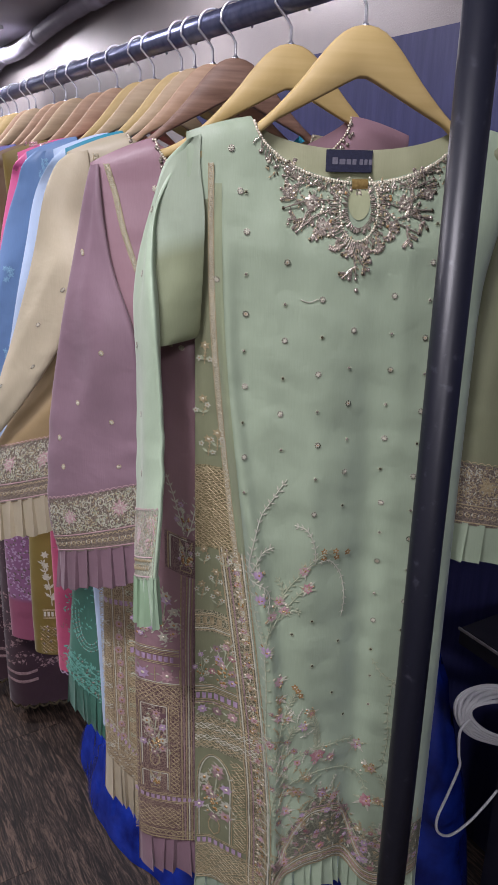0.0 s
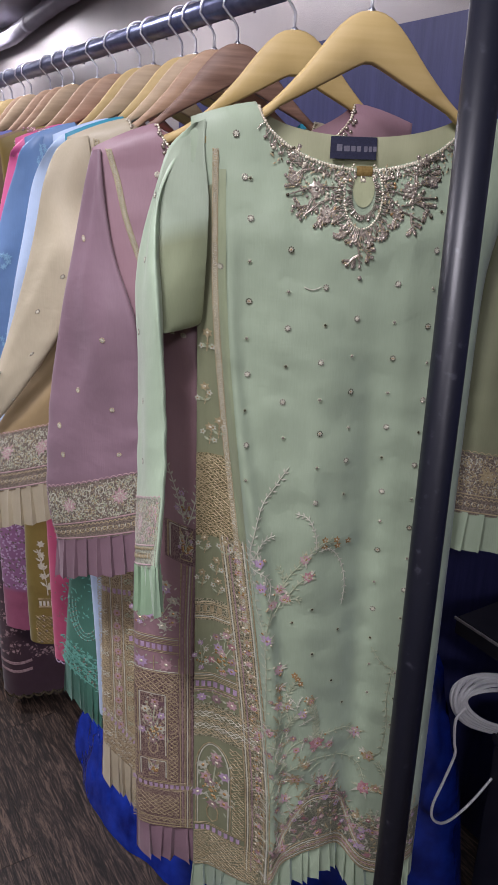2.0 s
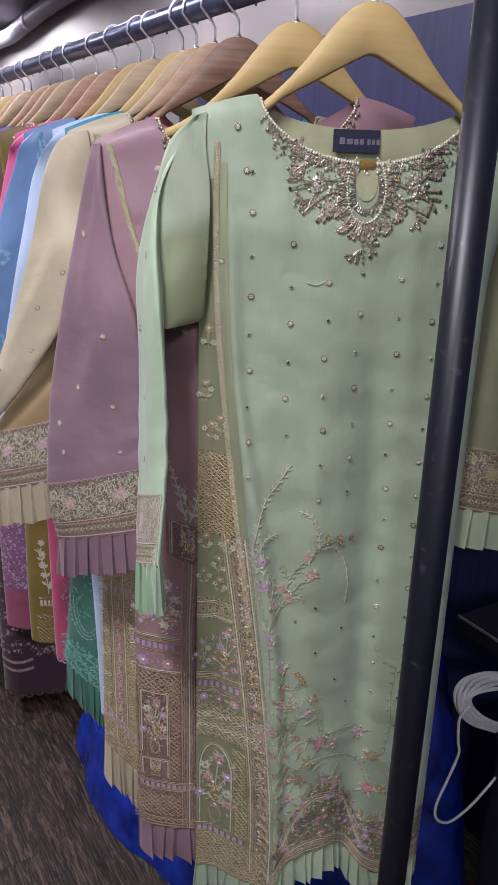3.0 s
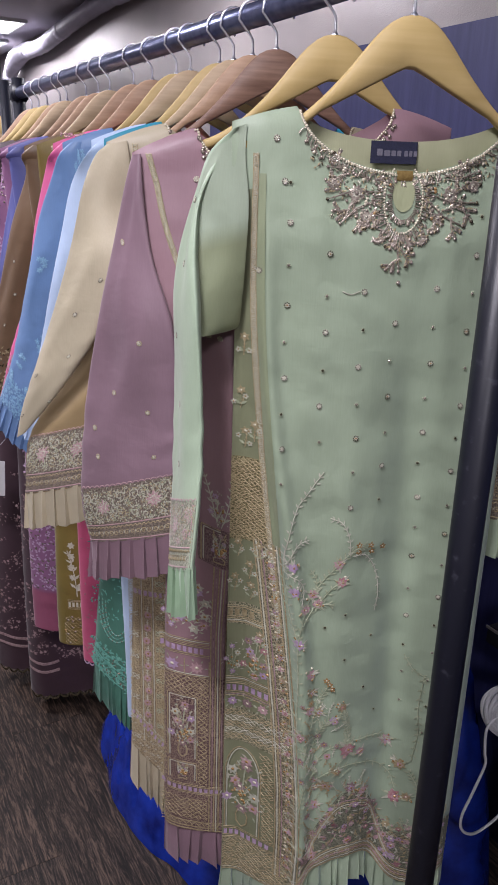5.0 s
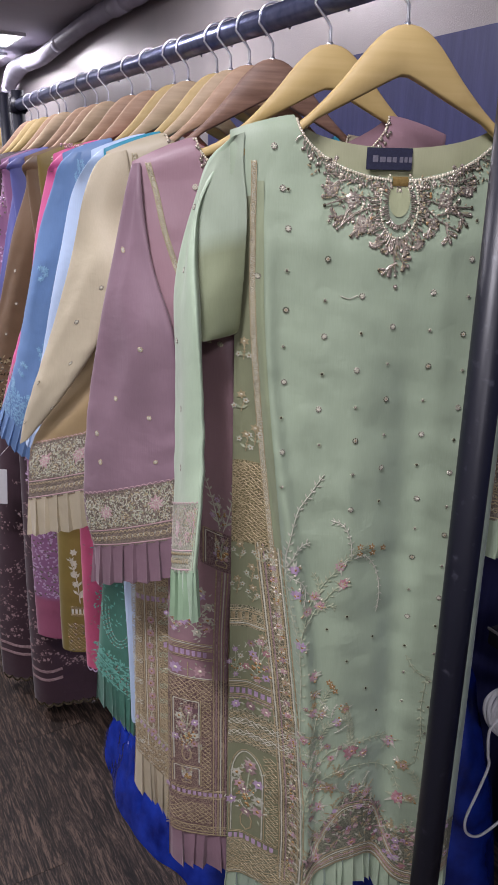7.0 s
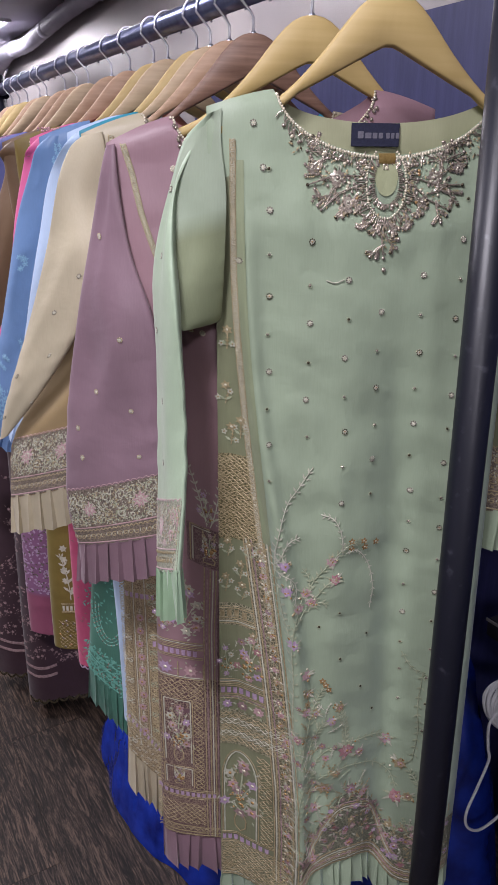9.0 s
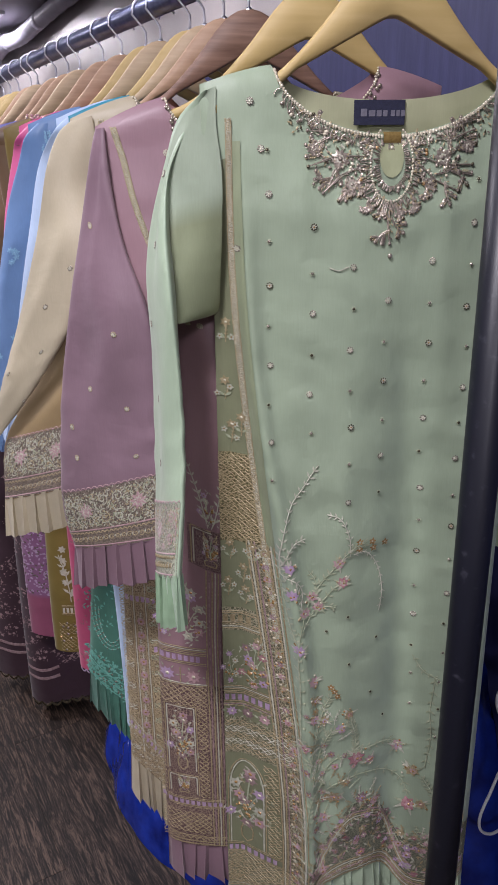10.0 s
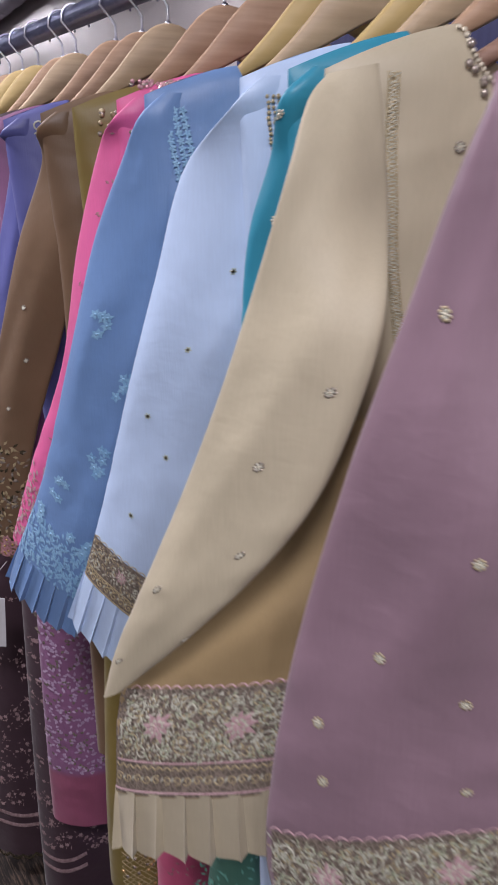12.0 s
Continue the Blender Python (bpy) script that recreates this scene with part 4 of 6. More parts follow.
# sage green kameez: neck, scattered sequins, climbing vines, side panel
st = Stitch(green, on_body(gb), 1)
u = np.linspace(-0.62, 0.62, 90)
edge = np.stack([u * gb.half, gb.top(u) - 0.002], -1)
st.beads_along("pearl", edge, 0.0031, 0.0017)
st.beads_along("pearl", edge - [0, 0.0012], 0.0031, 0.0014)
for i in range(2, 88, 1):
    x, z = edge[i]
    t = edge[i + 1] - edge[i - 1]
    a = math.atan2(t[1], t[0]) - math.pi / 2
    for _ in range(1):
        aa, ln = a + st.r.uniform(-0.9, 0.9), st.r.uniform(0.004, 0.010)
        x0, z0 = x + st.r.uniform(-0.002, 0.002), z - 0.003
        st.stroke("silver", [(x0, z0), (x0 + ln * 0.5 * math.cos(aa), z0 + ln * 0.5 * math.sin(aa)), (x0 + ln * math.cos(aa + 0.3), z0 + ln * math.sin(aa + 0.3))], 0.0013, 0.0018)
        if st.r.random() < 0.45:
            st.bead("silver" if st.r.random() < 0.7 else "pearl", x0 + ln * math.cos(aa), z0 + ln * math.sin(aa), 0.0022)
NZ = float(gb.top(0.0))
KZ, KA, KB = NZ - 0.021, 0.0150, 0.0245
oval = [(KA * 1.45 * math.sin(w), KZ - 0.006 + KB * 1.45 * math.cos(w)) for w in np.linspace(0.55, 2 * math.pi - 0.55, 60)]
st.beads_along("pearl", oval, 0.0029, 0.0015)
for w in np.linspace(0.5, 2 * math.pi - 0.5, 60):
    for q, r0 in ((1.0, 0.9), (1.0, 1.55)):
        aa = math.pi / 2 - w + st.r.uniform(-0.3, 0.3)
        ln = st.r.uniform(0.007, 0.013) * (1.0 if r0 > 1 else 0.55)
        x0, z0 = KA * r0 * math.sin(w), KZ - 0.005 + KB * r0 * math.cos(w)
        if max(z0, z0 + ln * math.sin(aa)) > NZ - 0.007:
            continue
        st.stroke("silver", [(x0, z0), (x0 + ln * math.cos(aa), z0 + ln * math.sin(aa))], 0.0013, 0.0018)
        if st.r.random() < 0.4:
            st.bead("silver" if st.r.random() < 0.8 else "amber", x0 + ln * math.cos(aa), z0 + ln * math.sin(aa), 0.0021)


def spray(x, z, a, length, depth=2):
    """A beaded branch with side twigs."""
    x1, z1 = x + length * math.cos(a), z + length * math.sin(a)
    mx, mz = (x + x1) / 2 + 0.08 * length * math.sin(a), (z + z1) / 2 - 0.08 * length * math.cos(a)
    for o in (-0.0006, 0.0006):
        st.stroke("silver", [(x + o, z), (mx + o, mz - o), (x1, z1)], 0.0011, 0.0015)
    for q in np.arange(0.2, 1.0, 0.16):
        for sg in (-1, 1):
            st.petal("silver" if st.r.random() < 0.7 else "gold", x + (x1 - x) * q, z + (z1 - z) * q, a + sg * 0.7, 0.0042, 0.0015, 0.0013)
    st.bead("silver" if st.r.random() < 0.7 else "dark", x1, z1, 0.0020)
    if depth:
        for q, sg in ((0.4, 1), (0.65, -1)):
            spray(x + (x1 - x) * q, z + (z1 - z) * q, a + sg * st.r.uniform(0.6, 0.95), length * 0.48, depth - 1)


for sg in (-1, 1):
    for x, z, a, ln in ((0.026, NZ - 0.020, -0.15, 0.058), (0.028, NZ - 0.028, -0.55, 0.048), (0.030, NZ - 0.036, -1.10, 0.024), (0.045, NZ - 0.006, 0.25, 0.040), (0.022, NZ - 0.058, -1.35, 0.014)):
        spray(sg * x, z, a if sg > 0 else math.pi - a, ln)
    for _ in range(24):
        st.bead("pearl" if st.r.random() < 0.3 else "silver", sg * st.r.uniform(0.024, 0.075), NZ - st.r.uniform(0.010, 0.045), 0.0018)
for _ in range(250):
    x = st.r.choice((-1, 1)) * st.r.uniform(0.022, 0.10)
    z = float(gb.top(x / gb.half)) - 0.004 - 0.030 * st.r.random() ** 1.6
    st.petal(("silver", "gold", "gold", "dark", "sage", "pale")[st.r.randrange(6)], x, z, st.r.uniform(0, 6.28), st.r.uniform(0.003, 0.006), 0.0020, 0.0013)
for _ in range(130):
    w, r0 = st.r.uniform(0.95, 5.33), st.r.uniform(1.5, 2.1)
    st.petal(("silver", "gold", "dark", "silver")[st.r.randrange(4)], KA * r0 * math.sin(w), KZ - 0.006 + KB * r0 * math.cos(w), st.r.uniform(0, 6.28), 0.006, 0.0026, 0.0014)
for sg in (-1, 1):
    for x, z, r0 in ((0.052, NZ - 0.022, 0.012), (0.040, NZ - 0.046, 0.009), (0.078, NZ - 0.012, 0.009)):
        for n, y in ((9, "silver"), (6, "pale")):
            st.flower(y, sg * x, z, r0 * (0.8 if n == 9 else 0.5), n, "silver")
spray(0.0, KZ - 0.040, -math.pi / 2, 0.042)
for sg in (-1, 1):
    spray(sg * 0.004, KZ - 0.042, -math.pi / 2 + sg * 0.5, 0.018, 1)
st.bead("silver", 0.001, KZ - 0.094, 0.0028)


def fold_at(z):
    """Where the front panel turns back into the side panel."""
    return -0.148 + 0.072 * float(sm(1.40, 0.50, z))


def hem_at(x):
    return float(gb.bottom(x / gb.hem_half))


# sequins in columns, rings and beads by turns
for j, (sx, zs, lowest) in enumerate(((-0.122, 1.285, 1.06), (-0.080, 1.296, 1.10), (-0.037, 1.299, 1.04), (0.001, 1.306, 1.01), (0.047, 1.304, 0.71), (0.089, 1.2975, 0.70), (0.131, 1.30, 0.62))):
    for i in range(-3, 16):
        z = zs - 0.0425 * i
        if z < lowest or (abs(sx) < 0.075 and z > (1.33 if abs(sx) > 0.02 else 1.27)) or z > float(gb.top(sx / gb.half)) - 0.035:
            continue
        x = sx + (0.008 if sx == 0.047 else 0.0) * float(sm(1.2, 0.9, z)) + st.r.uniform(-0.002, 0.002)
        dots(st, [(x, z + st.r.uniform(-0.002, 0.002))], "ring" if (i + j) % 2 == 0 and z > 0.85 else "bead", "silver" if (i + j) % 3 else "dark")
dots(st, [(-0.139, 1.455), (-0.1295, 1.413), (-0.1535, 1.32)], "ring")
dots(st, [(-0.033, 0.896), (-0.0585, 0.8785), (0.005, 0.86), (0.0, 0.783), (-0.03, 0.83), (0.02, 0.74)], "bead", "dark")
st.stroke("pale", smooth_rows([(-0.062, 1.300), (-0.052, 1.297), (-0.042, 1.3005)], 10), 0.0013)


def vine(pts, yarn, n=24, leaf=0.0075, every=2, w=0.0013, lift=0.0010):
    q = smooth_rows(pts, n)
    st.stroke(yarn, q, w, lift)
    for i in range(1, n - 1, every):
        a = math.atan2(*(q[i + 1] - q[i - 1])[::-1])
        for sg in (-1, 1):
            st.petal(yarn, q[i][0], q[i][1], a + sg * st.r.uniform(0.6, 0.95), leaf * st.r.uniform(0.8, 1.15), leaf * 0.32, 0.0011)
    return q


def blossom(x, z, yarn, r=0.0078):
    st.flower(yarn, x, z, r, 7, None)
    st.flower(("pink", "rose", "lilac")[st.r.randrange(3)], x + r * 0.15, z - r * 0.1, r * 0.6, 5, "amber")
    for _ in range(5):
        st.bead(("amber", "pearl", "gold")[st.r.randrange(3)], x + st.r.uniform(-1.1, 1.1) * r, z + st.r.uniform(-1.1, 1.1) * r, 0.0016)
    for q in range(4):
        st.petal("sage" if q % 2 else "pale", x, z, st.r.uniform(0, 6.28), r * 1.7, r * 0.4)


vine([(-0.112, 0.955), (-0.113, 0.99), (-0.104, 1.03), (-0.088, 1.06), (-0.070, 1.088)], "pale", 30)
vine([(-0.112, 0.965), (-0.102, 0.99), (-0.084, 1.0)], "pale", 14)
vine([(-0.113, 0.955), (-0.098, 0.95), (-0.088, 0.935), (-0.090, 0.915)], "pale", 14)
vine([(-0.082, 0.64), (-0.088, 0.72), (-0.090, 0.80), (-0.093, 0.86), (-0.084, 0.906), (-0.066, 0.94), (-0.046, 0.968), (-0.028, 0.985), (-0.012, 0.990)], "sage", 70, 0.0085)
vine([(-0.095, 0.865), (-0.104, 0.90), (-0.113, 0.955)], "sage", 20)
vine([(-0.032, 0.976), (-0.034, 1.0), (-0.044, 1.022), (-0.0595, 1.0285)], "pale", 18, 0.006)
vine([(-0.028, 0.977), (-0.012, 0.977), (0.004, 0.955), (0.010, 0.925), (0.008, 0.895)], "pale", 26, 0.0055)
vine([(-0.088, 0.885), (-0.069, 0.911), (-0.052, 0.935), (-0.040, 0.945)], "sage", 18)
vine([(-0.075, 0.905), (-0.058, 0.912), (-0.048, 0.910)], "sage", 10)
vine([(-0.070, 0.925), (-0.072, 0.945), (-0.080, 0.958)], "sage", 10)
vine([(0.0564, 0.822), (0.070, 0.800), (0.090, 0.790)], "sage", 12, 0.006)
vine([(0.084, 0.795), (0.080, 0.74), (0.083, 0.70), (0.078, 0.655)], "sage", 24, 0.008)
for x, z, y in ((-0.1036, 0.966, "lilac"), (-0.100, 0.932, "lilac"), (-0.0846, 0.906, "pink"), (-0.0687, 0.9115, "pink"), (-0.0752, 0.925, "pink"), (-0.046, 0.968, "pink"), (-0.041, 0.944, "rose"), (-0.092, 0.8585, "lilac"), (-0.0732, 0.811, "pink"), (-0.0707, 0.782, "gold"), (-0.0722, 0.757, "pink"), (-0.0604, 0.753, "gold"), (-0.0281, 0.757, "gold"), (-0.0392, 0.739, "lilac"), (-0.085, 0.715, "pink")):
    blossom(x, z, y)
for x, z in ((-0.021, 0.992), (-0.021, 0.983), (-0.005, 0.990), (-0.003, 0.981), (0.012, 0.985), (-0.0477, 0.794), (-0.052, 0.800), (-0.044, 0.787)):
    st.flower("amber", x, z, 0.0050, 5, "pearl")
    st.bead("gold", x + 0.003, z - 0.003, 0.0016)
# the flowering stems above the border
for pts in ([(-0.07, 0.63), (-0.055, 0.68), (-0.03, 0.698), (0.0, 0.700), (0.030, 0.696), (0.044, 0.683)], [(-0.075, 0.60), (-0.055, 0.645), (-0.030, 0.66), (0.015, 0.655), (0.05, 0.63), (0.062, 0.60)], [(-0.075, 0.66), (-0.062, 0.71), (-0.05, 0.735), (-0.028, 0.745)], [(-0.082, 0.56), (-0.078, 0.62), (-0.06, 0.66)], [(0.10, 0.55), (0.095, 0.60), (0.075, 0.64)], [(-0.078, 0.68), (-0.066, 0.75), (-0.05, 0.79)], [(-0.02, 0.69), (-0.018, 0.72), (-0.026, 0.75)]):
    vine(pts, "sage", 30, 0.009)
for x, z, y, r in ((-0.0166, 0.688, "rose", 0.0125), (0.0439, 0.683, "pink", 0.010), (0.003, 0.680, "pink", 0.008), (0.0639, 0.645, "gold", 0.010), (0.0611, 0.589, "rose", 0.0115), (0.077, 0.592, "gold", 0.008), (-0.0465, 0.631, "gold", 0.0115), (-0.0593, 0.60, "pink", 0.009), (-0.0075, 0.622, "dusty", 0.010), (0.012, 0.61, "pink", 0.008), (0.11, 0.60, "pink", 0.010), (-0.03, 0.655, "gold", 0.007)):
    blossom(x, z, y, r)
for _ in range(46):
    z = 0.56 + 0.20 * st.r.random() ** 1.3
    x = fold_at(z) + 0.006 + 0.05 * st.r.random() ** 1.5
    e = st.sprig(("sage", "pale", "gold")[st.r.randrange(3)], x, z, st.r.uniform(0.3, 2.6), st.r.uniform(0.014, 0.026), 4, 0.0010, st.r.uniform(-0.9, 0.9))
    if st.r.random() < 0.35:
        st.flower(("gold", "dusty", "pink")[st.r.randrange(3)], e[0], e[1], st.r.uniform(0.004, 0.006), 6)


def border_top(x):
    """Upper edge of the net border: a bell in the middle of the front, high again towards the side."""
    return hem_at(x) + 0.045 + 0.075 * math.exp(-((x + 0.004) / 0.058) ** 2) + 0.055 * float(sm(0.04, 0.10, x))


net(green, gb, -0.082, 0.97 * gb.hem_half, lambda x: hem_at(x) + 0.001, border_top, brocade("sage_net", (0.13, 0.145, 0.10), (0.27, 0.26, 0.19)))
xs = np.linspace(-0.082, 0.168, 70)
for k, y in enumerate(("gold", "pale", "gold", "pink", "gold", "pale", "gold")):
    st.stroke(y, [(x, hem_at(x) + 0.003 + 0.0036 * k + 0.0008 * math.sin(900 * x)) for x in xs], 0.0019)
for x in np.arange(-0.08, 0.165, 0.0075):
    st.spiral(("gold", "pale", "gold")[int(x * 1000) % 3], x, hem_at(x) + 0.014, 0.0048, st.r.uniform(0, 6), 1.2, 1, 0.0014)
for k, y in enumerate(("gold", "pale", "gold", "dusty")):
    st.stroke(y, [(x, hem_at(x) + 0.034 + 0.0036 * k + 0.058 * math.exp(-((x + 0.004) / (0.048 + 0.001 * k)) ** 4)) for x in np.linspace(-0.075, 0.07, 60)], 0.0018)
for _ in range(420):
    x = st.r.uniform(-0.08, 0.165)
    z = hem_at(x) + 0.028 + (border_top(x) - hem_at(x) - 0.02) * st.r.random()
    st.petal(("gold", "sage", "pale", "dusty", "gold", "pink")[st.r.randrange(6)], x, z, st.r.uniform(0, 6.28), 0.009, 0.0028)
for _ in range(60):
    x = st.r.uniform(-0.07, 0.165)
    z = hem_at(x) + 0.030 + (border_top(x) - hem_at(x) - 0.022) * st.r.random()
    st.flower(("dusty", "pink", "gold", "rose", "lilac")[st.r.randrange(5)], x, z, st.r.uniform(0.004, 0.0075), 6, ("amber", "pearl", None)[st.r.randrange(3)])
for _ in range(70):
    x = st.r.uniform(-0.07, 0.16)
    z = border_top(x) - 0.02 + 0.03 * st.r.random()
    st.sprig(("sage", "gold", "pale")[st.r.randrange(3)], x, z, st.r.uniform(0.5, 2.6), st.r.uniform(0.014, 0.028), 4, 0.0010, st.r.uniform(-0.8, 0.8))
# side panel: brocade, bands, ladders and framed flowers
SIDE = -0.177


def side_backing(z0, z1, material, right=-0.006):
    backing(green, gb, lambda z: -0.9999 * float(gb.width(z)), lambda z: fold_at(z) + right, z0, z1, material)


OLD_GOLD = brocade("gold_brocade", (0.115, 0.10, 0.045), (0.40, 0.335, 0.19))
SAGE_GOLD = brocade("sage_brocade", (0.14, 0.145, 0.085), (0.42, 0.38, 0.26))
backing(green, gb, lambda z: fold_at(z) - 0.014, lambda z: fold_at(z) - 0.001, 0.975, 1.42, fabric("sage_gusset_silk", (0.30, 0.345, 0.215)), "gusset", "darker sage gusset beside the braid")
side_backing(0.980, 1.093, OLD_GOLD, -0.010)
side_backing(0.664, 0.722, SAGE_GOLD)
side_backing(0.424, 0.490, SAGE_GOLD)
side_backing(0.855, 0.888, SAGE_GOLD, -0.028)
for k in range(12):
    zz = 0.983 + 0.009 * k
    st.zigzag("gold", SIDE + 0.001, fold_at(zz) - 0.010, zz, zz + 0.009, 0.0036, 0.0029, 0.0010, 0.04)
for z0, z1 in ((0.668, 0.720), (0.428, 0.488)):
    for k in range(int((z1 - z0) / 0.01)):
        zz = z0 + 0.01 * k
        st.zigzag("pale" if z0 > 0.6 and k % 2 else "gold", SIDE, fold_at(zz) - 0.010, zz, zz + 0.010, 0.0040, 0.0033, 0.0010, 0.10)
edge_in = lambda z: fold_at(z) - 0.031
backing(green, gb, lambda z: fold_at(z) - 0.031, lambda z: fold_at(z) - 0.004, 0.488, 0.982, brocade("side_braid_net", (0.13, 0.12, 0.075), (0.38, 0.33, 0.22)))
column(st, lambda z: fold_at(z) - 0.031, 0.45, 0.985, ("gold", "pale", "gold", "dusty"))
column(st, lambda z: fold_at(z) - 0.008, 0.45, 0.985, ("gold", "pale", "gold"))
for i, z in enumerate(np.arange(0.46, 0.98, 0.0165)):
    blossom(fold_at(z) - 0.0135, z, ("gold", "pink", "dusty", "gold")[i % 4], 0.0055)
st.ladder(SIDE, edge_in(0.873), 0.873, 0.014, "gold", "gold", 0.009)
cord(st, ("gold", "pale"), SIDE, edge_in(0.86), 0.858)
st.ladder(SIDE, edge_in(0.754), 0.754, 0.013)
cord(st, ("gold", "pale", "gold"), SIDE, edge_in(0.77), 0.766)
cord(st, ("gold", "dusty"), SIDE, edge_in(0.74), 0.7405)
blooms(st, SIDE, edge_in(0.73), 0.7315, 3, 0.0075, ("lilac", "dusty", "pink"))
st.ladder(SIDE, edge_in(0.498), 0.498, 0.013)
cord(st, ("gold", "pale", "gold"), SIDE, edge_in(0.43), 0.426, 0.0034)
st.scallop("gold", SIDE, edge_in(0.43), 0.440, 0.010, 0.005, 0.0018)
framed(st, SIDE + 0.002, fold_at(0.58) - 0.050, 0.508, 0.655, True)
for k in range(15):
    zz = 0.508 + 0.01 * k
    st.zigzag("gold", fold_at(zz) - 0.049, fold_at(zz) - 0.032, zz, zz + 0.010, 0.0040, 0.0033, 0.0010, 0.06)
st.bouquet(-0.140, 0.775, 0.075, ("pink", "lilac", "rose", "dusty"), 9)
st.bouquet(-0.168, 0.775, 0.055, ("lilac", "pale"), 5)
for _ in range(9):
    st.bead("amber", -0.135 + st.r.uniform(-0.012, 0.012), 0.792 + st.r.uniform(-0.012, 0.012), 0.0022)
for x, z in ((-0.168, 0.905), (-0.150, 0.925), (-0.140, 0.955), (-0.165, 0.955), (-0.160, 1.105), (-0.166, 1.155), (-0.150, 1.115), (-0.164, 1.22), (-0.148, 0.895), (-0.135, 0.825)):
    st.sprig("gold", x, z, 1.57 + st.r.uniform(-0.4, 0.4), 0.020, 4, 0.0011)
    st.flower("gold", x, z + 0.022, 0.0060, 6, "pearl")
    for sg in (-1, 1):
        st.flower("pale", x + sg * st.r.uniform(0.005, 0.009), z + st.r.uniform(0.004, 0.016), 0.0042, 5, "amber")
        st.petal("sage", x, z + 0.004, 1.57 + sg * 0.9, 0.009, 0.0034)
arm = [(-0.164 + 0.072 * float(sm(1.40, 0.50, z)), z) for z in np.linspace(1.44, 0.86, 80)]
braid(st, np.array(arm) + [0.004, 0], 0.0026)
st.sew()
v, f = [], []
kv = [gb.at(KA * 0.86 * math.cos(w), KZ + 0.001 + KB * 0.82 * math.sin(w), 0.0012) for w in np.linspace(0, 2 * math.pi, 32, endpoint=False)]
mesh_object("keyhole", kv + [gb.at(0.0, KZ, 0.0012)], [[i, (i + 1) % 32, 32] for i in range(32)], fabric("keyhole_lining", (0.42, 0.45, 0.27)), green, "keyhole opening showing the pale lining")
DARK_GOLD = surface("dull_gold_thread", (0.22, 0.14, 0.04), (0.36, 0.25, 0.09), 300, 0.4, 0.4)
kv = [gb.at(x, z, h) for x, z, h in ((-0.009, NZ - 0.008, 0.002), (0.009, NZ - 0.008, 0.002), (0.009, NZ - 0.003, 0.004), (-0.009, NZ - 0.003, 0.004), (-0.009, NZ + 0.002, 0.002), (0.009, NZ + 0.002, 0.002))]
mesh_object("neck_loop", kv, [[0, 1, 2, 3], [3, 2, 5, 4]], DARK_GOLD, green, "gold thread loop at the neck")
# woven label inside the neck
NAVY_TAG = surface("navy_woven_label", (0.010, 0.012, 0.035), (0.02, 0.022, 0.055), 300, 0.6, bump=0.2, bump_scale=900)
TAG_THREAD = surface("grey_label_thread", (0.12, 0.115, 0.15), (0.19, 0.18, 0.22), 300, 0.6)


def slab_on(m, x0, x1, y0, y1, z0, z1):
    v, f = box((x0, y0, z0), (x1, y1, z1), 0.0003)
    return [m @ Vector(p) for p in v], f


TZ = 1.4455
TY = float(gb.off(0.0, TZ, False)) - 0.0038
v, f = slab_on(gb.m, -0.033, 0.019, TY - 0.0006, TY + 0.0006, TZ - 0.0115, TZ + 0.0115)
tag = mesh_object("neck_label", v, f, NAVY_TAG, green, "dark navy woven neck label", False)
for x0, x1, z0, z1 in ((-0.018, -0.012, -0.005, 0.005), (-0.010, -0.0035, -0.005, 0.003), (-0.002, 0.003, -0.005, 0.003), (0.0045, 0.009, -0.005, 0.003), (0.0125, 0.0165, -0.005, 0.003), (0.018, 0.0215, -0.005, 0.003), (0.023, 0.027, -0.005, 0.003)):
    v, f = slab_on(gb.m, x0 - 0.008, x1 - 0.008, TY - 0.0009, TY - 0.0005, TZ + z0 * 0.7, TZ + z1 * 0.7)
    mesh_object("label_mark", v, f, TAG_THREAD, tag, "", False)
# green sleeves
for s_ in (gs, gr):
    st = Stitch(green, on_sleeve(s_), 5)
    cuff(st, s_, 0.085, yarns=("pale", "sage", "pink", "gold") if s_ is gs else ("gold", "pale", "gold"), rose="pink" if s_ is gs else "gold", line="pink" if s_ is gs else "gold", ground=(0.21, 0.215, 0.165) if s_ is gs else (0.13, 0.105, 0.085))
    dots(st, [(0.0, 0.13), (0.006, 0.20), (-0.006, 0.28), (0.01, 0.36), (0.0, 0.43)], "ring")
    st.sew()

# mauve
st = Stitch(mauve, on_sleeve(ms), 7)
cuff(st, ms, 0.085)
dots(st, [(-0.045, 0.125), (0.04, 0.12), (-0.05, 0.16), (-0.02, 0.21), (0.02, 0.285), (-0.01, 0.40), (0.03, 0.19)], "ring", "gold")
st.sew()
st = Stitch(mauve, on_body(mb), 8)
edge = np.stack([u * mb.half, mb.top(u) - 0.002], -1)
st.beads_along("pearl", edge, 0.0031, 0.0017)
for i in range(1, 89):
    for _ in range(2):
        st.bead("silver", edge[i][0] + st.r.uniform(-0.004, 0.004), edge[i][1] - st.r.uniform(0.004, 0.016), 0.0024)
backing(mauve, mb, lambda z: -0.9999 * float(mb.width(z)), lambda z: -0.02, 0.433, 0.725, brocade("mauve_brocade", (0.105, 0.055, 0.062), (0.36, 0.27, 0.20)))
ML, MR = -0.199, -0.128
column(st, lambda z: -0.126, 0.435, 0.925, ("gold", "dusty", "gold", "pale", "gold", "dusty", "gold"), 0.0036, 0.0017)
st.bouquet(-0.150, 0.80, 0.10, ("pale", "pink", "lilac"), 11)
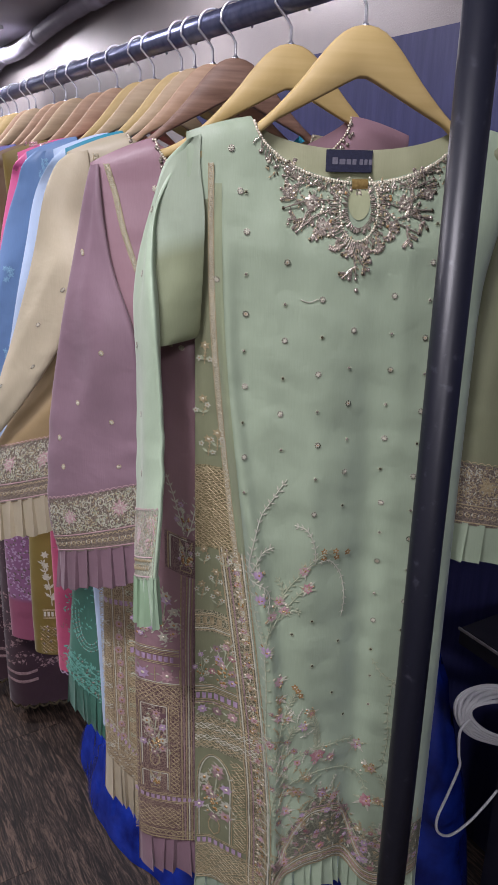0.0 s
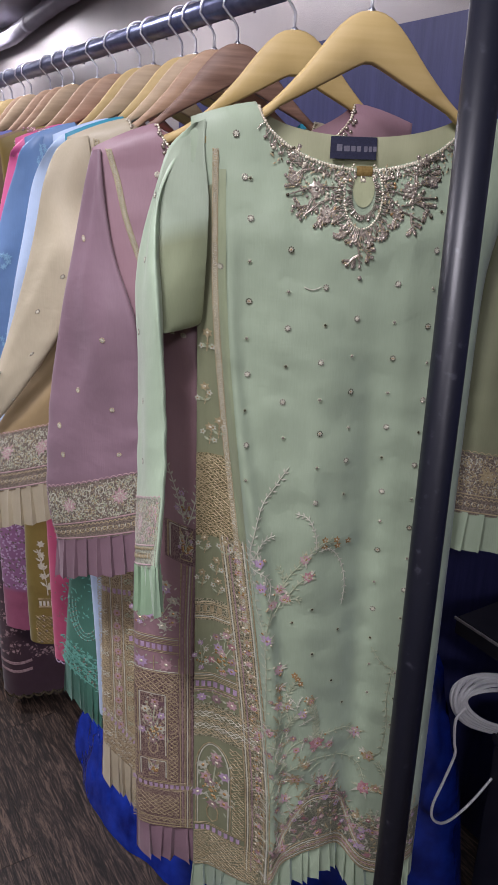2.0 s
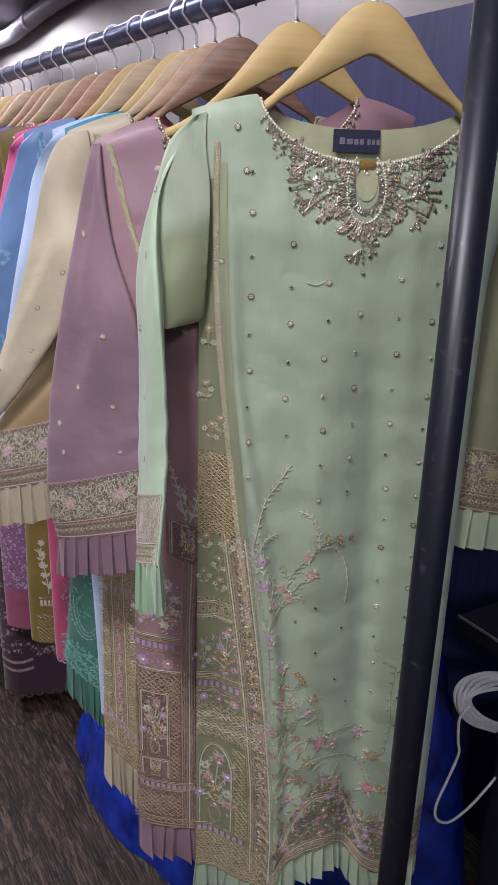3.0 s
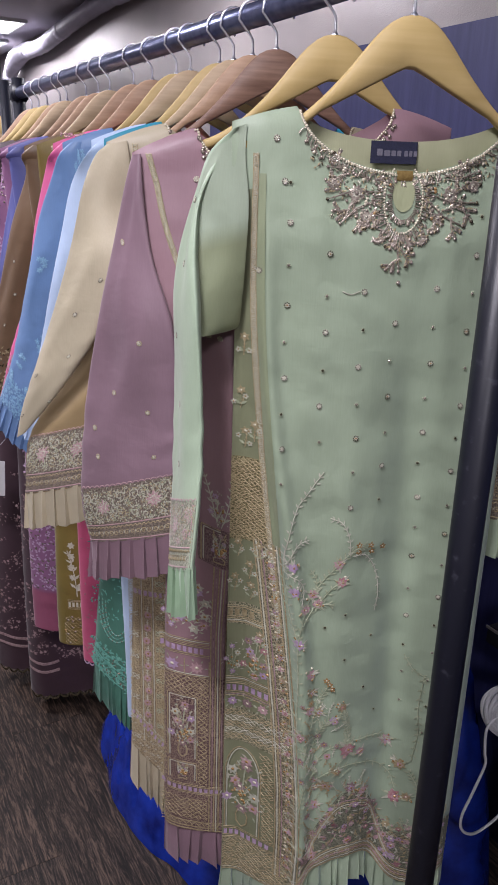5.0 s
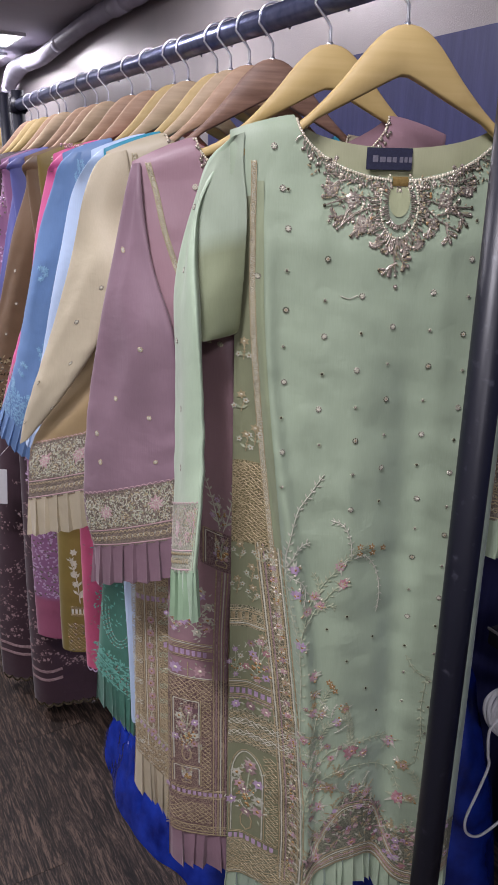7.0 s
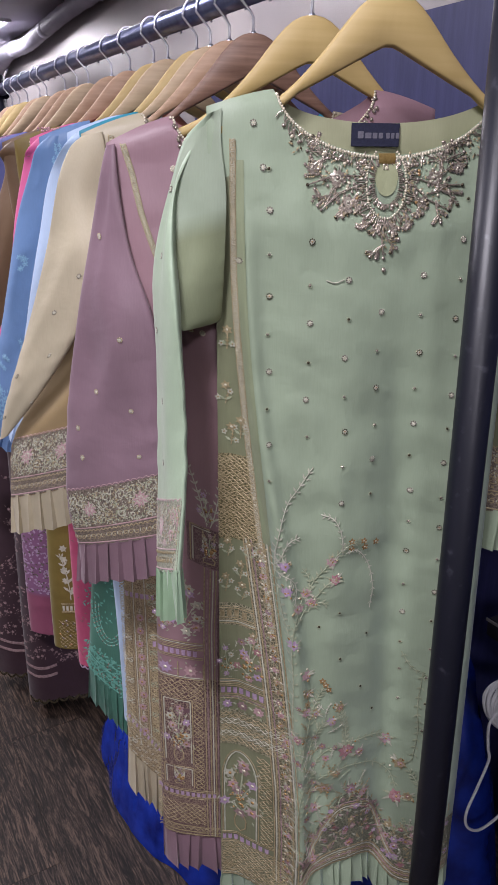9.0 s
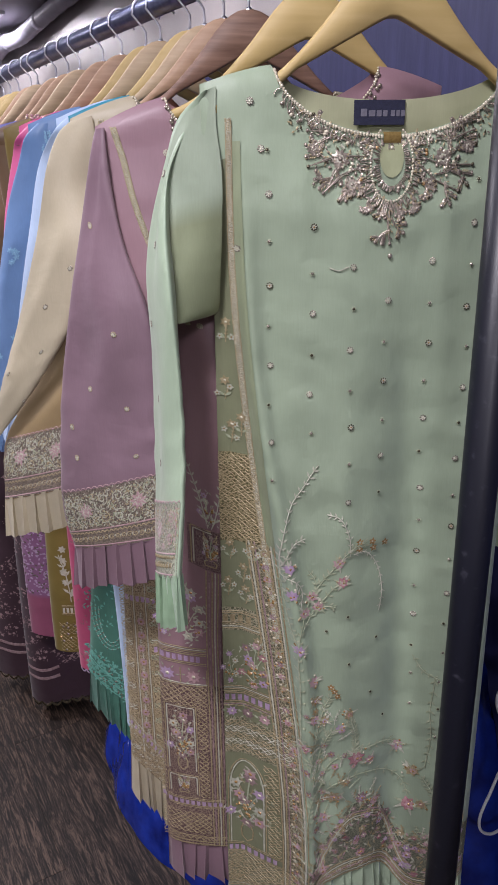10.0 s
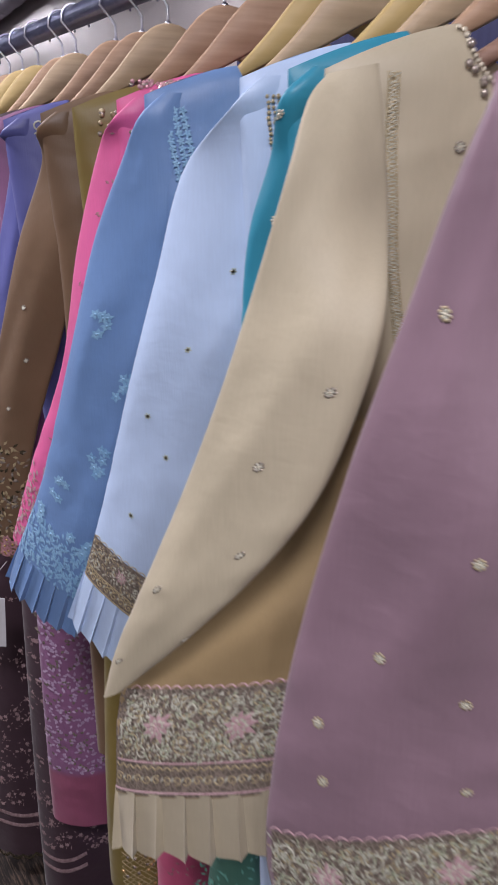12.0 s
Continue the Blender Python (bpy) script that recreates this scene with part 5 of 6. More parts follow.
st.bouquet(-0.182, 0.80, 0.06, ("lilac", "pink"), 6)
st.ladder(ML, MR, 0.768, 0.013)
cord(st, ("gold", "pale", "gold"), ML, MR, 0.780)
blooms(st, ML, MR, 0.7385, 2, 0.0105, ("lilac", "pink"))
for q in (0.0, 0.5, 1.0):
    st.stroke("gold", [(ML + (MR - ML) * q, 0.726), (ML + (MR - ML) * q, 0.738), (ML + (MR - ML) * q, 0.752)], 0.0016)
cord(st, ("gold", "pale"), ML, MR, 0.724)
for z0, z1, x0, x1 in ((0.690, 0.722, ML, MR), (0.528, 0.690, -0.143, MR), (0.528, 0.690, ML, -0.190), (0.458, 0.506, ML, MR)):
    for k in range(int((z1 - z0) / 0.008)):
        st.zigzag("gold", x0, x1, z0 + 0.008 * k, z0 + 0.008 * k + 0.008, 0.0044, 0.0039, 0.0010, 0.08)
net(mauve, mb, -0.189, -0.144, lambda x: 0.530, lambda x: 0.690, fabric("mauve_ground_silk", (0.17, 0.095, 0.11)), "framed_ground", "plain mauve ground inside the frame")
framed(st, -0.188, -0.145, 0.572, 0.688)
framed(st, -0.188, -0.145, 0.530, 0.566)
st.ladder(ML, -0.108, 0.516, 0.011)
for z in (0.436, 0.4415, 0.452):
    st.stroke("gold", [(x, z) for x in np.linspace(ML, -0.104, 24)], 0.0022)
st.scallop("gold", ML, -0.104, 0.444, 0.009, 0.006, 0.0018)
st.sprig("pale", -0.122, 0.985, 1.75, 0.085, 7, 0.0013, 0.2)
st.sprig("pale", -0.118, 0.985, 1.25, 0.075, 6, 0.0013, 0.3)
st.bouquet(-0.122, 0.985, 0.05, ("dusty", "pale", "lilac"), 6)
net(mauve, mb, -0.146, -0.085, lambda x: 0.926, lambda x: 0.982, brocade("plum_net", (0.13, 0.07, 0.08), (0.28, 0.20, 0.18)))
framed(st, -0.142, -0.098, 0.928, 0.981)
braid(st, [(-0.176, 1.460), (-0.1665, 1.425), (-0.159, 1.385), (-0.144, 1.320), (-0.122, 1.24)])
dots(st, [(-0.12, 1.43), (-0.10, 1.36), (-0.13, 1.31), (-0.09, 1.30), (-0.11, 1.24)], "ring", "pearl")
st.sew()
# cream
st = Stitch(cream, on_sleeve(cl), 9)
cuff(st, cl, 0.095)
st.sew()
st = Stitch(cream, on_sleeve(cs), 10)
dots(st, [(-0.02, 0.05), (0.03, 0.06), (-0.03, 0.13), (0.02, 0.15), (0.0, 0.22), (0.025, 0.27)], "ring")
st.sew()
st = Stitch(cream, on_body(cb), 11)
backing(cream, cb, lambda z: -0.9999 * float(cb.width(z)), lambda z: -0.08, 0.488, 0.92, brocade("tan_brocade", (0.20, 0.145, 0.085), (0.50, 0.42, 0.29)))
net(cream, cb, -0.214, -0.10, lambda x: float(cb.bottom(x / cb.hem_half)), lambda x: 0.489, brocade("tan_hem_brocade", (0.20, 0.145, 0.085), (0.50, 0.42, 0.29)))
for k in range(42):
    zz = 0.50 + 0.01 * k
    st.zigzag("gold" if k % 4 else "pale", -0.212, -0.194, zz, zz + 0.01, 0.0038, 0.0032, 0.0014, 0.1)
    st.zigzag("gold" if k % 3 else "sage", -0.170, -0.140, zz, zz + 0.01, 0.0038, 0.0032, 0.0014, 0.1)
column(st, lambda z: -0.194, 0.50, 0.92, ("gold", "pale", "gold"), 0.003)
column(st, lambda z: -0.176, 0.50, 0.92, ("gold", "pale", "gold"), 0.003)
for z in np.arange(0.53, 0.76, 0.024):
    blossom_x = -0.183 + st.r.uniform(-0.002, 0.002)
    st.flower(("dusty", "gold", "pink")[int(z * 1000) % 3], blossom_x, z, 0.0075, 7, "amber")
    st.sprig("pale", blossom_x, z, 1.57, 0.018, 3, 0.0011)
st.ladder(-0.205, -0.14, 0.785, 0.013)
for o, y in ((-0.007, "gold"), (0.007, "gold"), (0.011, "pale")):
    st.stroke(y, [(x, 0.545 + o - 1.15 * (x + 0.2026)) for x in np.linspace(-0.212, -0.14, 20)], 0.0018)
for x in np.arange(-0.208, -0.14, 0.006):
    z = 0.545 - 1.15 * (x + 0.2026)
    st.stroke("lilac", [(x - 0.0015, z - 0.004), (x, z), (x + 0.0015, z + 0.004)], 0.004, 0.0012)
for x in np.arange(-0.212, -0.12, 0.0036):
    zb = float(cb.bottom(x / cb.hem_half))
    for k in range(9):
        st.stroke("gold" if (k + int(x * 1000)) % 3 else "pale", [(x - 0.0016, zb + 0.004 + 0.008 * k), (x, zb + 0.007 + 0.008 * k), (x + 0.0016, zb + 0.005 + 0.008 * k)], 0.0014)
braid(st, [(-0.168, 1.460), (-0.166, 1.36), (-0.158, 1.27), (-0.150, 1.20)])
edge = np.stack([u * cb.half, cb.top(u) - 0.002], -1)
st.beads_along("pearl", edge, 0.0031, 0.0017)
for i in range(1, 40):
    st.bead("silver", edge[i][0] + st.r.uniform(-0.004, 0.004), edge[i][1] - st.r.uniform(0.004, 0.014), 0.0028)
dots(st, [(-0.125, 1.42), (-0.12, 1.35), (-0.10, 1.39)], "ring")
st.sew()
# teal and pale blue
st = Stitch(teal, on_sleeve(ts), 12)
dots(st, [(-0.02, 0.22), (0.01, 0.28), (-0.01, 0.15)], "ring", "pearl")
st.sew()
st = Stitch(paleblue, on_sleeve(ps), 13)
cuff(st, ps, 0.05, "pink", ("pale", "gold", "silver"), "gold")
dots(st, [(-0.01, 0.10), (0.01, 0.17), (-0.015, 0.20), (0.0, 0.27), (0.015, 0.34)], "bead", "dark")
st.sew()
st = Stitch(paleblue, on_body(pb), 14)
for o in (-0.004, 0, 0.004):
    st.beads_along("gold", np.array([(-0.184 + o, 1.45), (-0.180 + o, 1.41)]), 0.0034, 0.0016, 0.0006)
for _ in range(14):
    st.bead("silver", -0.115 + st.r.uniform(-0.01, 0.006), 1.472 + st.r.uniform(-0.012, 0.008), 0.003)
st.sew()
# blue
st = Stitch(blue, on_sleeve(bs), 15)
hw = float(bs.half_width(0.9))
for _ in range(420):
    st.petal("sky", st.r.uniform(-hw, hw), st.r.uniform(0.002, 0.06), st.r.uniform(0, 6.28), 0.007, 0.003)
for i in range(9):
    st.flower("sky", st.r.uniform(-hw, hw), st.r.uniform(0.05, 0.075), 0.007, 6, "sky")
for x, y in ((-0.015, 0.11), (0.02, 0.16), (0.028, 0.24), (-0.01, 0.30)):
    for _ in range(7):
        st.flower("sky", x + st.r.uniform(-0.008, 0.008), y + st.r.uniform(-0.014, 0.014), 0.006, 5, "sky")
st.sew()
st = Stitch(blue, on_body(bb), 16)
for z in np.arange(1.45, 1.37, -0.006):
    for x in (-0.190, -0.182, -0.175):
        st.flower("sky", x + (1.45 - z) * 0.2, z, 0.004, 5, None)
for _ in range(12):
    st.flower("sky", -0.165 + st.r.uniform(-0.012, 0.012), 1.35 + st.r.uniform(-0.02, 0.02), 0.006, 5, None)
st.sew()
# hot pink
st = Stitch(pink, on_sleeve(ks), 17)
hw = float(ks.half_width(0.9))
for _ in range(300):
    st.petal("rose" if st.r.random() < 0.5 else "pink", st.r.uniform(-hw, hw), st.r.uniform(0.0, 0.12), st.r.uniform(0, 6.28), 0.008, 0.004)
for _ in range(70):
    st.petal("rose", st.r.uniform(-0.03, 0.03), st.r.uniform(0.12, 0.5), st.r.uniform(0, 6.28), 0.006, 0.003)
st.sew()
st = Stitch(pink, on_body(kb), 18)
for _ in range(160):
    st.bead("rose" if st.r.random() < 0.8 else "silver", st.r.uniform(-0.195, -0.125), 1.478 - st.r.random() ** 2 * 0.05, 0.0022)
for _ in range(160):
    st.petal("rose", st.r.uniform(-0.19, -0.06), st.r.uniform(0.462, 0.51), st.r.uniform(0, 6.28), 0.008, 0.004)
for _ in range(120):
    st.petal("rose", st.r.uniform(-0.19, -0.08), st.r.uniform(0.5, 0.8), st.r.uniform(0, 6.28), 0.007, 0.003)
st.scallop("lilac", -0.198, -0.02, 0.456, 0.011, -0.006, 0.003)
st.sew()
# emerald
st = Stitch(emerald, on_body(eb), 19)
for k in range(4):
    st.stroke("seafoam", [(x, float(eb.bottom(x / eb.hem_half)) + 0.006 + 0.016 * k) for x in np.linspace(-0.255, -0.10, 20)], 0.0022)
for _ in range(520):
    x = st.r.uniform(-0.254, -0.10)
    st.petal("seafoam", x, float(eb.bottom(x / eb.hem_half)) + st.r.uniform(0.004, 0.07), st.r.uniform(0, 6.28), 0.008, 0.0035)
for _ in range(60):
    x = st.r.uniform(-0.254, -0.10)
    st.bead("silver", x, float(eb.bottom(x / eb.hem_half)) + st.r.uniform(0.004, 0.07), 0.0018)
for k in range(3):
    q = [(-0.205 + (0.020 + 0.006 * k) * math.sin(w), 0.665 + (0.055 + 0.007 * k) * math.cos(w)) for w in np.linspace(1.2, 5.0, 30)]
    st.stroke("seafoam", q, 0.002)
    st.beads_along("silver", q, 0.009, 0.0016)
for _ in range(120):
    st.petal("seafoam", st.r.uniform(-0.25, -0.17), st.r.uniform(0.62, 0.80), st.r.uniform(0, 6.28), 0.007, 0.003)
st.sew()
# olive
st = Stitch(olive, on_body(ob_), 20)
st.zigzag("gold", -0.205, -0.06, 0.442, 0.51, 0.005, 0.0045)
for _ in range(60):
    st.bead("silver" if st.r.random() < 0.5 else "amber", st.r.uniform(-0.205, -0.08), st.r.uniform(0.442, 0.51), 0.0028)
st.ladder(-0.196, -0.06, 0.54, 0.016, "pale", "gold")
for x in (-0.175, -0.135, -0.095):
    st.sprig("pale", x, 0.56, 1.6, 0.12, 5, 0.002, 0.3)
    for i in range(5):
        st.flower("pale", x + st.r.uniform(-0.012, 0.012), 0.58 + 0.025 * i, 0.009, 6, None)
for _ in range(90):
    st.bead("gold" if st.r.random() < 0.6 else "silver", st.r.uniform(-0.18, -0.10), 1.46 - st.r.random() * 0.04, 0.0026)
st.sew()
# brown
st = Stitch(brown, on_sleeve(rs), 22)
hw = float(rs.half_width(0.9))
for _ in range(260):
    st.petal(("gold", "silver", "dark")[st.r.randrange(3)], st.r.uniform(-hw, hw), st.r.uniform(0.02, 0.17), st.r.uniform(0, 6.28), 0.009, 0.004)
for _ in range(16):
    st.flower("rose", st.r.uniform(-hw, hw), st.r.uniform(0.0, 0.05), 0.008, 6)
dots(st, [(0.0, 0.22), (0.01, 0.29), (-0.01, 0.36)], "ring")
st.sew()
st = Stitch(brown, on_body(rb), 23)
for _ in range(260):
    st.bead(("silver", "gold", "rose")[st.r.randrange(3)], st.r.uniform(-0.165, -0.09), 1.47 - st.r.random() ** 1.5 * 0.12, 0.0022)
st.sew()
# indigo and lilac
st = Stitch(indigo, on_body(ib), 24)
for x in np.arange(-0.165, -0.10, 0.012):
    st.spiral("pale", x, 1.455, 0.007, 0.5, 1.0, 1, 0.002)
    st.spiral("pale", x, 1.443, 0.006, 2.5, 1.0, -1, 0.002)
st.sew()
for place, n, lo, hi, wx in ((on_sleeve(ls), 260, 0.0, 0.45, 0.035),):
    st = Stitch(lilac, place, 25)
    for _ in range(n):
        st.bead("lilac" if st.r.random() < 0.7 else "silver", st.r.uniform(-wx, wx), st.r.uniform(lo, hi), 0.0026)
    st.sew()
st = Stitch(lilac, on_body(lb), 26)
for _ in range(900):
    st.petal("lilac" if st.r.random() < 0.75 else "silver", st.r.uniform(-0.205, -0.10), st.r.uniform(0.43, 0.9), st.r.uniform(0, 6.28), 0.008, 0.005)
st.sew()
for t, b_ in MAROONS:
    st = Stitch(t, on_body(b_), int(b_.hem * 1000))
    for _ in range(150):
        x, z = st.r.uniform(-1, -0.1) * b_.hem_half, b_.hem + 0.12 + 0.5 * st.r.random() ** 1.3
        st.flower("dusty", x, z, st.r.uniform(0.003, 0.006), 6, None)
        for _ in range(4):
            st.petal("dusty", x + st.r.uniform(-0.012, 0.012), z + st.r.uniform(-0.012, 0.012), st.r.uniform(0, 6.28), 0.006, 0.002)
    for k in (2, 3):
        st.stroke("dusty", [(x, b_.hem + 0.030 + 0.026 * k + 0.004 * math.sin(45 * x)) for x in np.linspace(-b_.hem_half * 0.99, -b_.hem_half * 0.6, 24)], 0.009)
    st.scallop("dark", -b_.hem_half * 0.98, 0, b_.hem + 0.003, 0.025, -0.012, 0.006)
    st.sew()

# ---- the rest of the room ----
v, f = box((1.15, -0.9, 0.0), (1.18, 2.35, 1.715), 0.003)
board = base("partition", pose(1.165, 0.7, 0), "dark navy board partition behind the clothes rack", "partition")
mesh_object("board", v, f, NAVY_BOARD, board, "", False)
for yy in (-0.85, 0.72, 2.30):
    v, f = box((1.18, yy - 0.03, 0.0), (1.21, yy + 0.03, 1.70), 0.003)
    mesh_object("batten", v, f, BLACK_BOX, board, "", False)

# duct along the wall, under the ceiling
duct = base("duct", pose(WALL - 0.07, 5.0, 2.3), "silver taped flexible duct along the wall under the ceiling", "duct")
PX = WALL - 0.075
path = smooth_rows([(PX, 7.20, 1.25), (PX, 7.10, 1.75), (PX, 6.98, 2.14), (PX, 6.60, 2.285), (PX, 5.95, 2.275), (PX, 5.45, 2.31), (PX, 4.70, 2.345), (PX, 3.6, 2.345), (PX, 2.4, 2.345), (PX, 0.6, 2.345)], 120)
rad = [0.05 + 0.003 * math.sin(i * 1.9) + 0.018 * math.exp(-((i - 38) / 7.0) ** 2) for i in range(120)]
v, f = tube(path, rad, 18)
mesh_object("duct_tube", v, f, DUCT, duct)
for i in (28, 46, 66, 84, 104):
    q = path[i - 1:i + 2]
    v, f = tube(q, [rad[i] + 0.004] * 3, 18)
    mesh_object("tape_band", v, f, DUCT, duct)

# ceiling lights
PANEL = bpy.data.materials.new("light_panel")
PANEL.use_nodes = True
pn = PANEL.node_tree.nodes["Principled BSDF"]
pn.inputs["Base Color"].default_value = (0.9, 0.9, 0.9, 1)
pn.inputs["Emission Color"].default_value = (*COOL, 1)
pn.inputs["Emission Strength"].default_value = 6.0
TRIM = surface("white_metal_trim", (0.6, 0.6, 0.62), (0.7, 0.7, 0.72), 20, 0.5)
for lx, ly, watts in LAMPS:
    t = base("ceiling_light", pose(lx, ly, CEIL), "white rectangular ceiling light panel, lit", "ceiling light", "ceiling lights")
    x0, x1, y0, y1 = lx - 0.15, lx + 0.15, ly - 0.27, ly + 0.27
    pieces = [box((x0, y0, CEIL - 0.022), (x1, y0 + 0.015, CEIL), 0.002), box((x0, y1 - 0.015, CEIL - 0.022), (x1, y1, CEIL), 0.002),
              box((x0, y0 + 0.015, CEIL - 0.022), (x0 + 0.015, y1 - 0.015, CEIL), 0.002), box((x1 - 0.015, y0 + 0.015, CEIL - 0.022), (x1, y1 - 0.015, CEIL), 0.002)]
    v, f = joined(*pieces)
    mesh_object("frame", v, f, TRIM, t, "", False)
    v, f = box((x0 + 0.015, y0 + 0.015, CEIL - 0.012), (x1 - 0.015, y1 - 0.015, CEIL - 0.004))
    mesh_object("diffuser", v, f, PANEL, t, "", False)

# blue sheet heaped under the rack
sheet = base("plastic_sheet", pose(0.74, 1.05, 0), "crumpled bright blue plastic sheet heaped under the rack", "plastic sheet")
NA, NR = 120, 40
v, f = [], []
for i in range(NR):
    q = i / (NR - 1)
    for j in range(NA):
        w = 2 * math.pi * j / NA
        cx, cy = math.cos(w), math.sin(w)
        x = 0.765 + 0.335 * q * math.copysign(abs(cx) ** 0.85, cx)
        y = 1.37 + 0.40 * q * math.copysign(abs(cy) ** 0.9, cy) - 0.34 * float(sm(0.62, 0.98, x)) * (0.5 - 0.5 * cy * q)
        h = 0.30 * (1 - q ** 3.2) ** 0.6
        h += 0.50 * math.exp(-((x - 0.99) / 0.12) ** 2 - ((y - 0.87) / 0.17) ** 2) * (1 - q ** 8)
        n1 = noise.noise(Vector((x * 9, y * 7, 1.0)))
        n2 = abs(noise.noise(Vector((x * 22 + 4 * n1, y * 14, 5.0))))
        h = max(0.002, h * (1 + 0.20 * n1) - 0.10 * n2 * min(1, h * 8))
        if q > 0.9:
            x += 0.02 * noise.noise(Vector((w * 4, 0, 0)))
            y += 0.02 * noise.noise(Vector((w * 4, 7, 0)))
        v.append((x, y, h))
f = grid_faces(NR, NA, wrap=True)
mesh_object("sheet", v, f, BLUE_BAG, sheet)

# low black table behind the post, with a coil of white cable on a black box
table = base("side_table", pose(1.03, 0.45, 0), "low black table with a thin pale edge strip", "table")
v, f = box((0.93, -0.05, 0.645), (1.14, 0.80, 0.68), 0.003)
mesh_object("table_top", v, f, BLACK_BOX, table, "", False)
EDGE_STRIP = surface("worn_edge_strip", (0.20, 0.19, 0.19), (0.34, 0.33, 0.33), 60, 0.4, 0.3)
v, f = box((0.9265, -0.05, 0.676), (0.9298, 0.80, 0.681), 0.0005)
mesh_object("edge_strip", v, f, EDGE_STRIP, table, "pale worn edge strip", False)
for yy in (0.0, 0.72):
    v, f = box((1.09, yy - 0.02, 0.0), (1.13, yy + 0.02, 0.645), 0.003)
    mesh_object("leg", v, f, BLACK_BOX, table, "", False)
crate = base("storage_box", pose(1.06, 0.66, 0), "small black storage box on the floor", "box")
v, f = box((1.005, 0.52, 0.0), (1.14, 0.735, 0.42), 0.006)
mesh_object("box_body", v, f, BLACK_BOX, crate, "", False)
v, f = box((1.0, 0.515, 0.42), (1.145, 0.74, 0.445), 0.004)
mesh_object("lid", v, f, BLACK_BOX, crate, "", False)
coil = base("cable", pose(1.02, 0.72, 0.45), "coiled white cable lying on a black box", "cable")
ROT = Matrix.Rotation(math.radians(32), 4, "Y")
for k in range(9):
    a, b2 = 0.150 - 0.006 * (k % 5), 0.055 - 0.0055 * (k % 5)
    off = Vector((1.008, 0.735 + 0.004 * (k // 5) - 0.003 * (k % 5), 0.500))
    pts = []
    for i in range(48):
        w = 2 * math.pi * i / 48
        p = Vector((a * math.copysign(abs(math.cos(w)) ** 0.8, math.cos(w)), 0.004 * math.sin(3 * w + k), b2 * math.sin(w)))
        pts.append(off + ROT @ p)
    v, f = tube(pts, 0.0036, 8, closed=True)
    mesh_object("loop", v, f, WHITE_PLASTIC, coil)
tail = smooth_rows([(0.905, 0.727, 0.545), (0.878, 0.725, 0.53), (0.876, 0.72, 0.485), (0.882, 0.72, 0.455), (0.862, 0.72, 0.405), (0.842, 0.72, 0.36), (0.848, 0.72, 0.325), (0.880, 0.72, 0.300), (0.925, 0.72, 0.305), (0.965, 0.72, 0.325), (1.004, 0.725, 0.34)], 60)
v, f = tube(tail, 0.0026, 8)
mesh_object("loose_end", v, f, WHITE_PLASTIC, coil)
v, f = box((1.02, 0.715, 0.42), (1.06, 0.738, 0.475), 0.004)
mesh_object("plug", v, f, WHITE_PLASTIC, coil)

# the next rack along the wall
rack2 = base("clothes_rack", pose(RX, 2.40, 0), "second black clothes rack standing end to end", "clothes rack")
v, f = tube([(RX - 0.02, 2.40, RZ - 0.01), (RX - 0.02, 3.2, RZ - 0.01), (RX - 0.02, 4.1, RZ - 0.01)], TUBE, 16)
mesh_object("rail", v, f, RAIL_STEEL, rack2)
for yy in (2.40, 4.1):
    v, f = tube([(RX - 0.02, yy, 0.0), (RX - 0.02, yy, 0.9), (RX - 0.02, yy, 1.66)], 0.0175, 16)
    mesh_object("upright", v, f, BLACK_PAINT, rack2)
FAR = [("lilac", 2.52, 0.5), ("pale_blue", 2.66, 0.45), ("magenta", 2.80, 0.4), ("maroon", 2.95, 0.2), ("rose", 3.1, 0.4), ("indigo", 3.3, 0.4), ("cream", 3.5, 0.4)]
FARNAME = dict(lilac="lilac", pale_blue="pale blue", magenta="deep magenta", maroon="dark maroon", rose="rose red", indigo="indigo blue", cream="cream")
for k, (c, yy, hem) in enumerate(FAR):
    b_ = Body(yy, YAW, hem=hem, seed=200 + k, x=RX - 0.02)
    s_ = Sleeve(RX - 0.22, yy + 0.15, -50, [(1.41, 0.04, 0.10), (1.30, 0.015, 0.085), (1.15, -0.02, 0.06), (0.95, -0.05, 0.02)], b_, 1.3, seed=300 + k)
    t = garment("kameez", FARNAME[c] + " silk kameez hanging on the second rack", b_, F[c], [(s_, {})])
    w = (BIRCH, BEECH, CHERRY)[k % 3]
    make_hanger(yy, YAW, w, WOODNAME[w.name] + " wooden clothes hanger on the second rack", x=RX - 0.02)

# paper tag hanging at a far dress
PAPER = surface("white_paper", (0.62, 0.62, 0.64), (0.7, 0.7, 0.72), 30, 0.6)
v, f = box((-0.03, -0.0006, -0.045), (0.03, 0.0006, 0.045), 0.0003)
tm = pose(0.285, 1.775, 0.72, 0, 4, -30)
pt = base("paper_tag", tm, "white paper price tag hanging on a dark dress", "price tag")
mesh_object("card", [tm @ Vector(p) for p in v], f, PAPER, pt, "", False)
v, f = tube([tm @ Vector((0, 0, 0.043)), tm @ Vector((0.01, 0.01, 0.075)), tm @ Vector((0.03, 0.02, 0.10))], 0.0006, 5)
mesh_object("string", v, f, PAPER, pt)

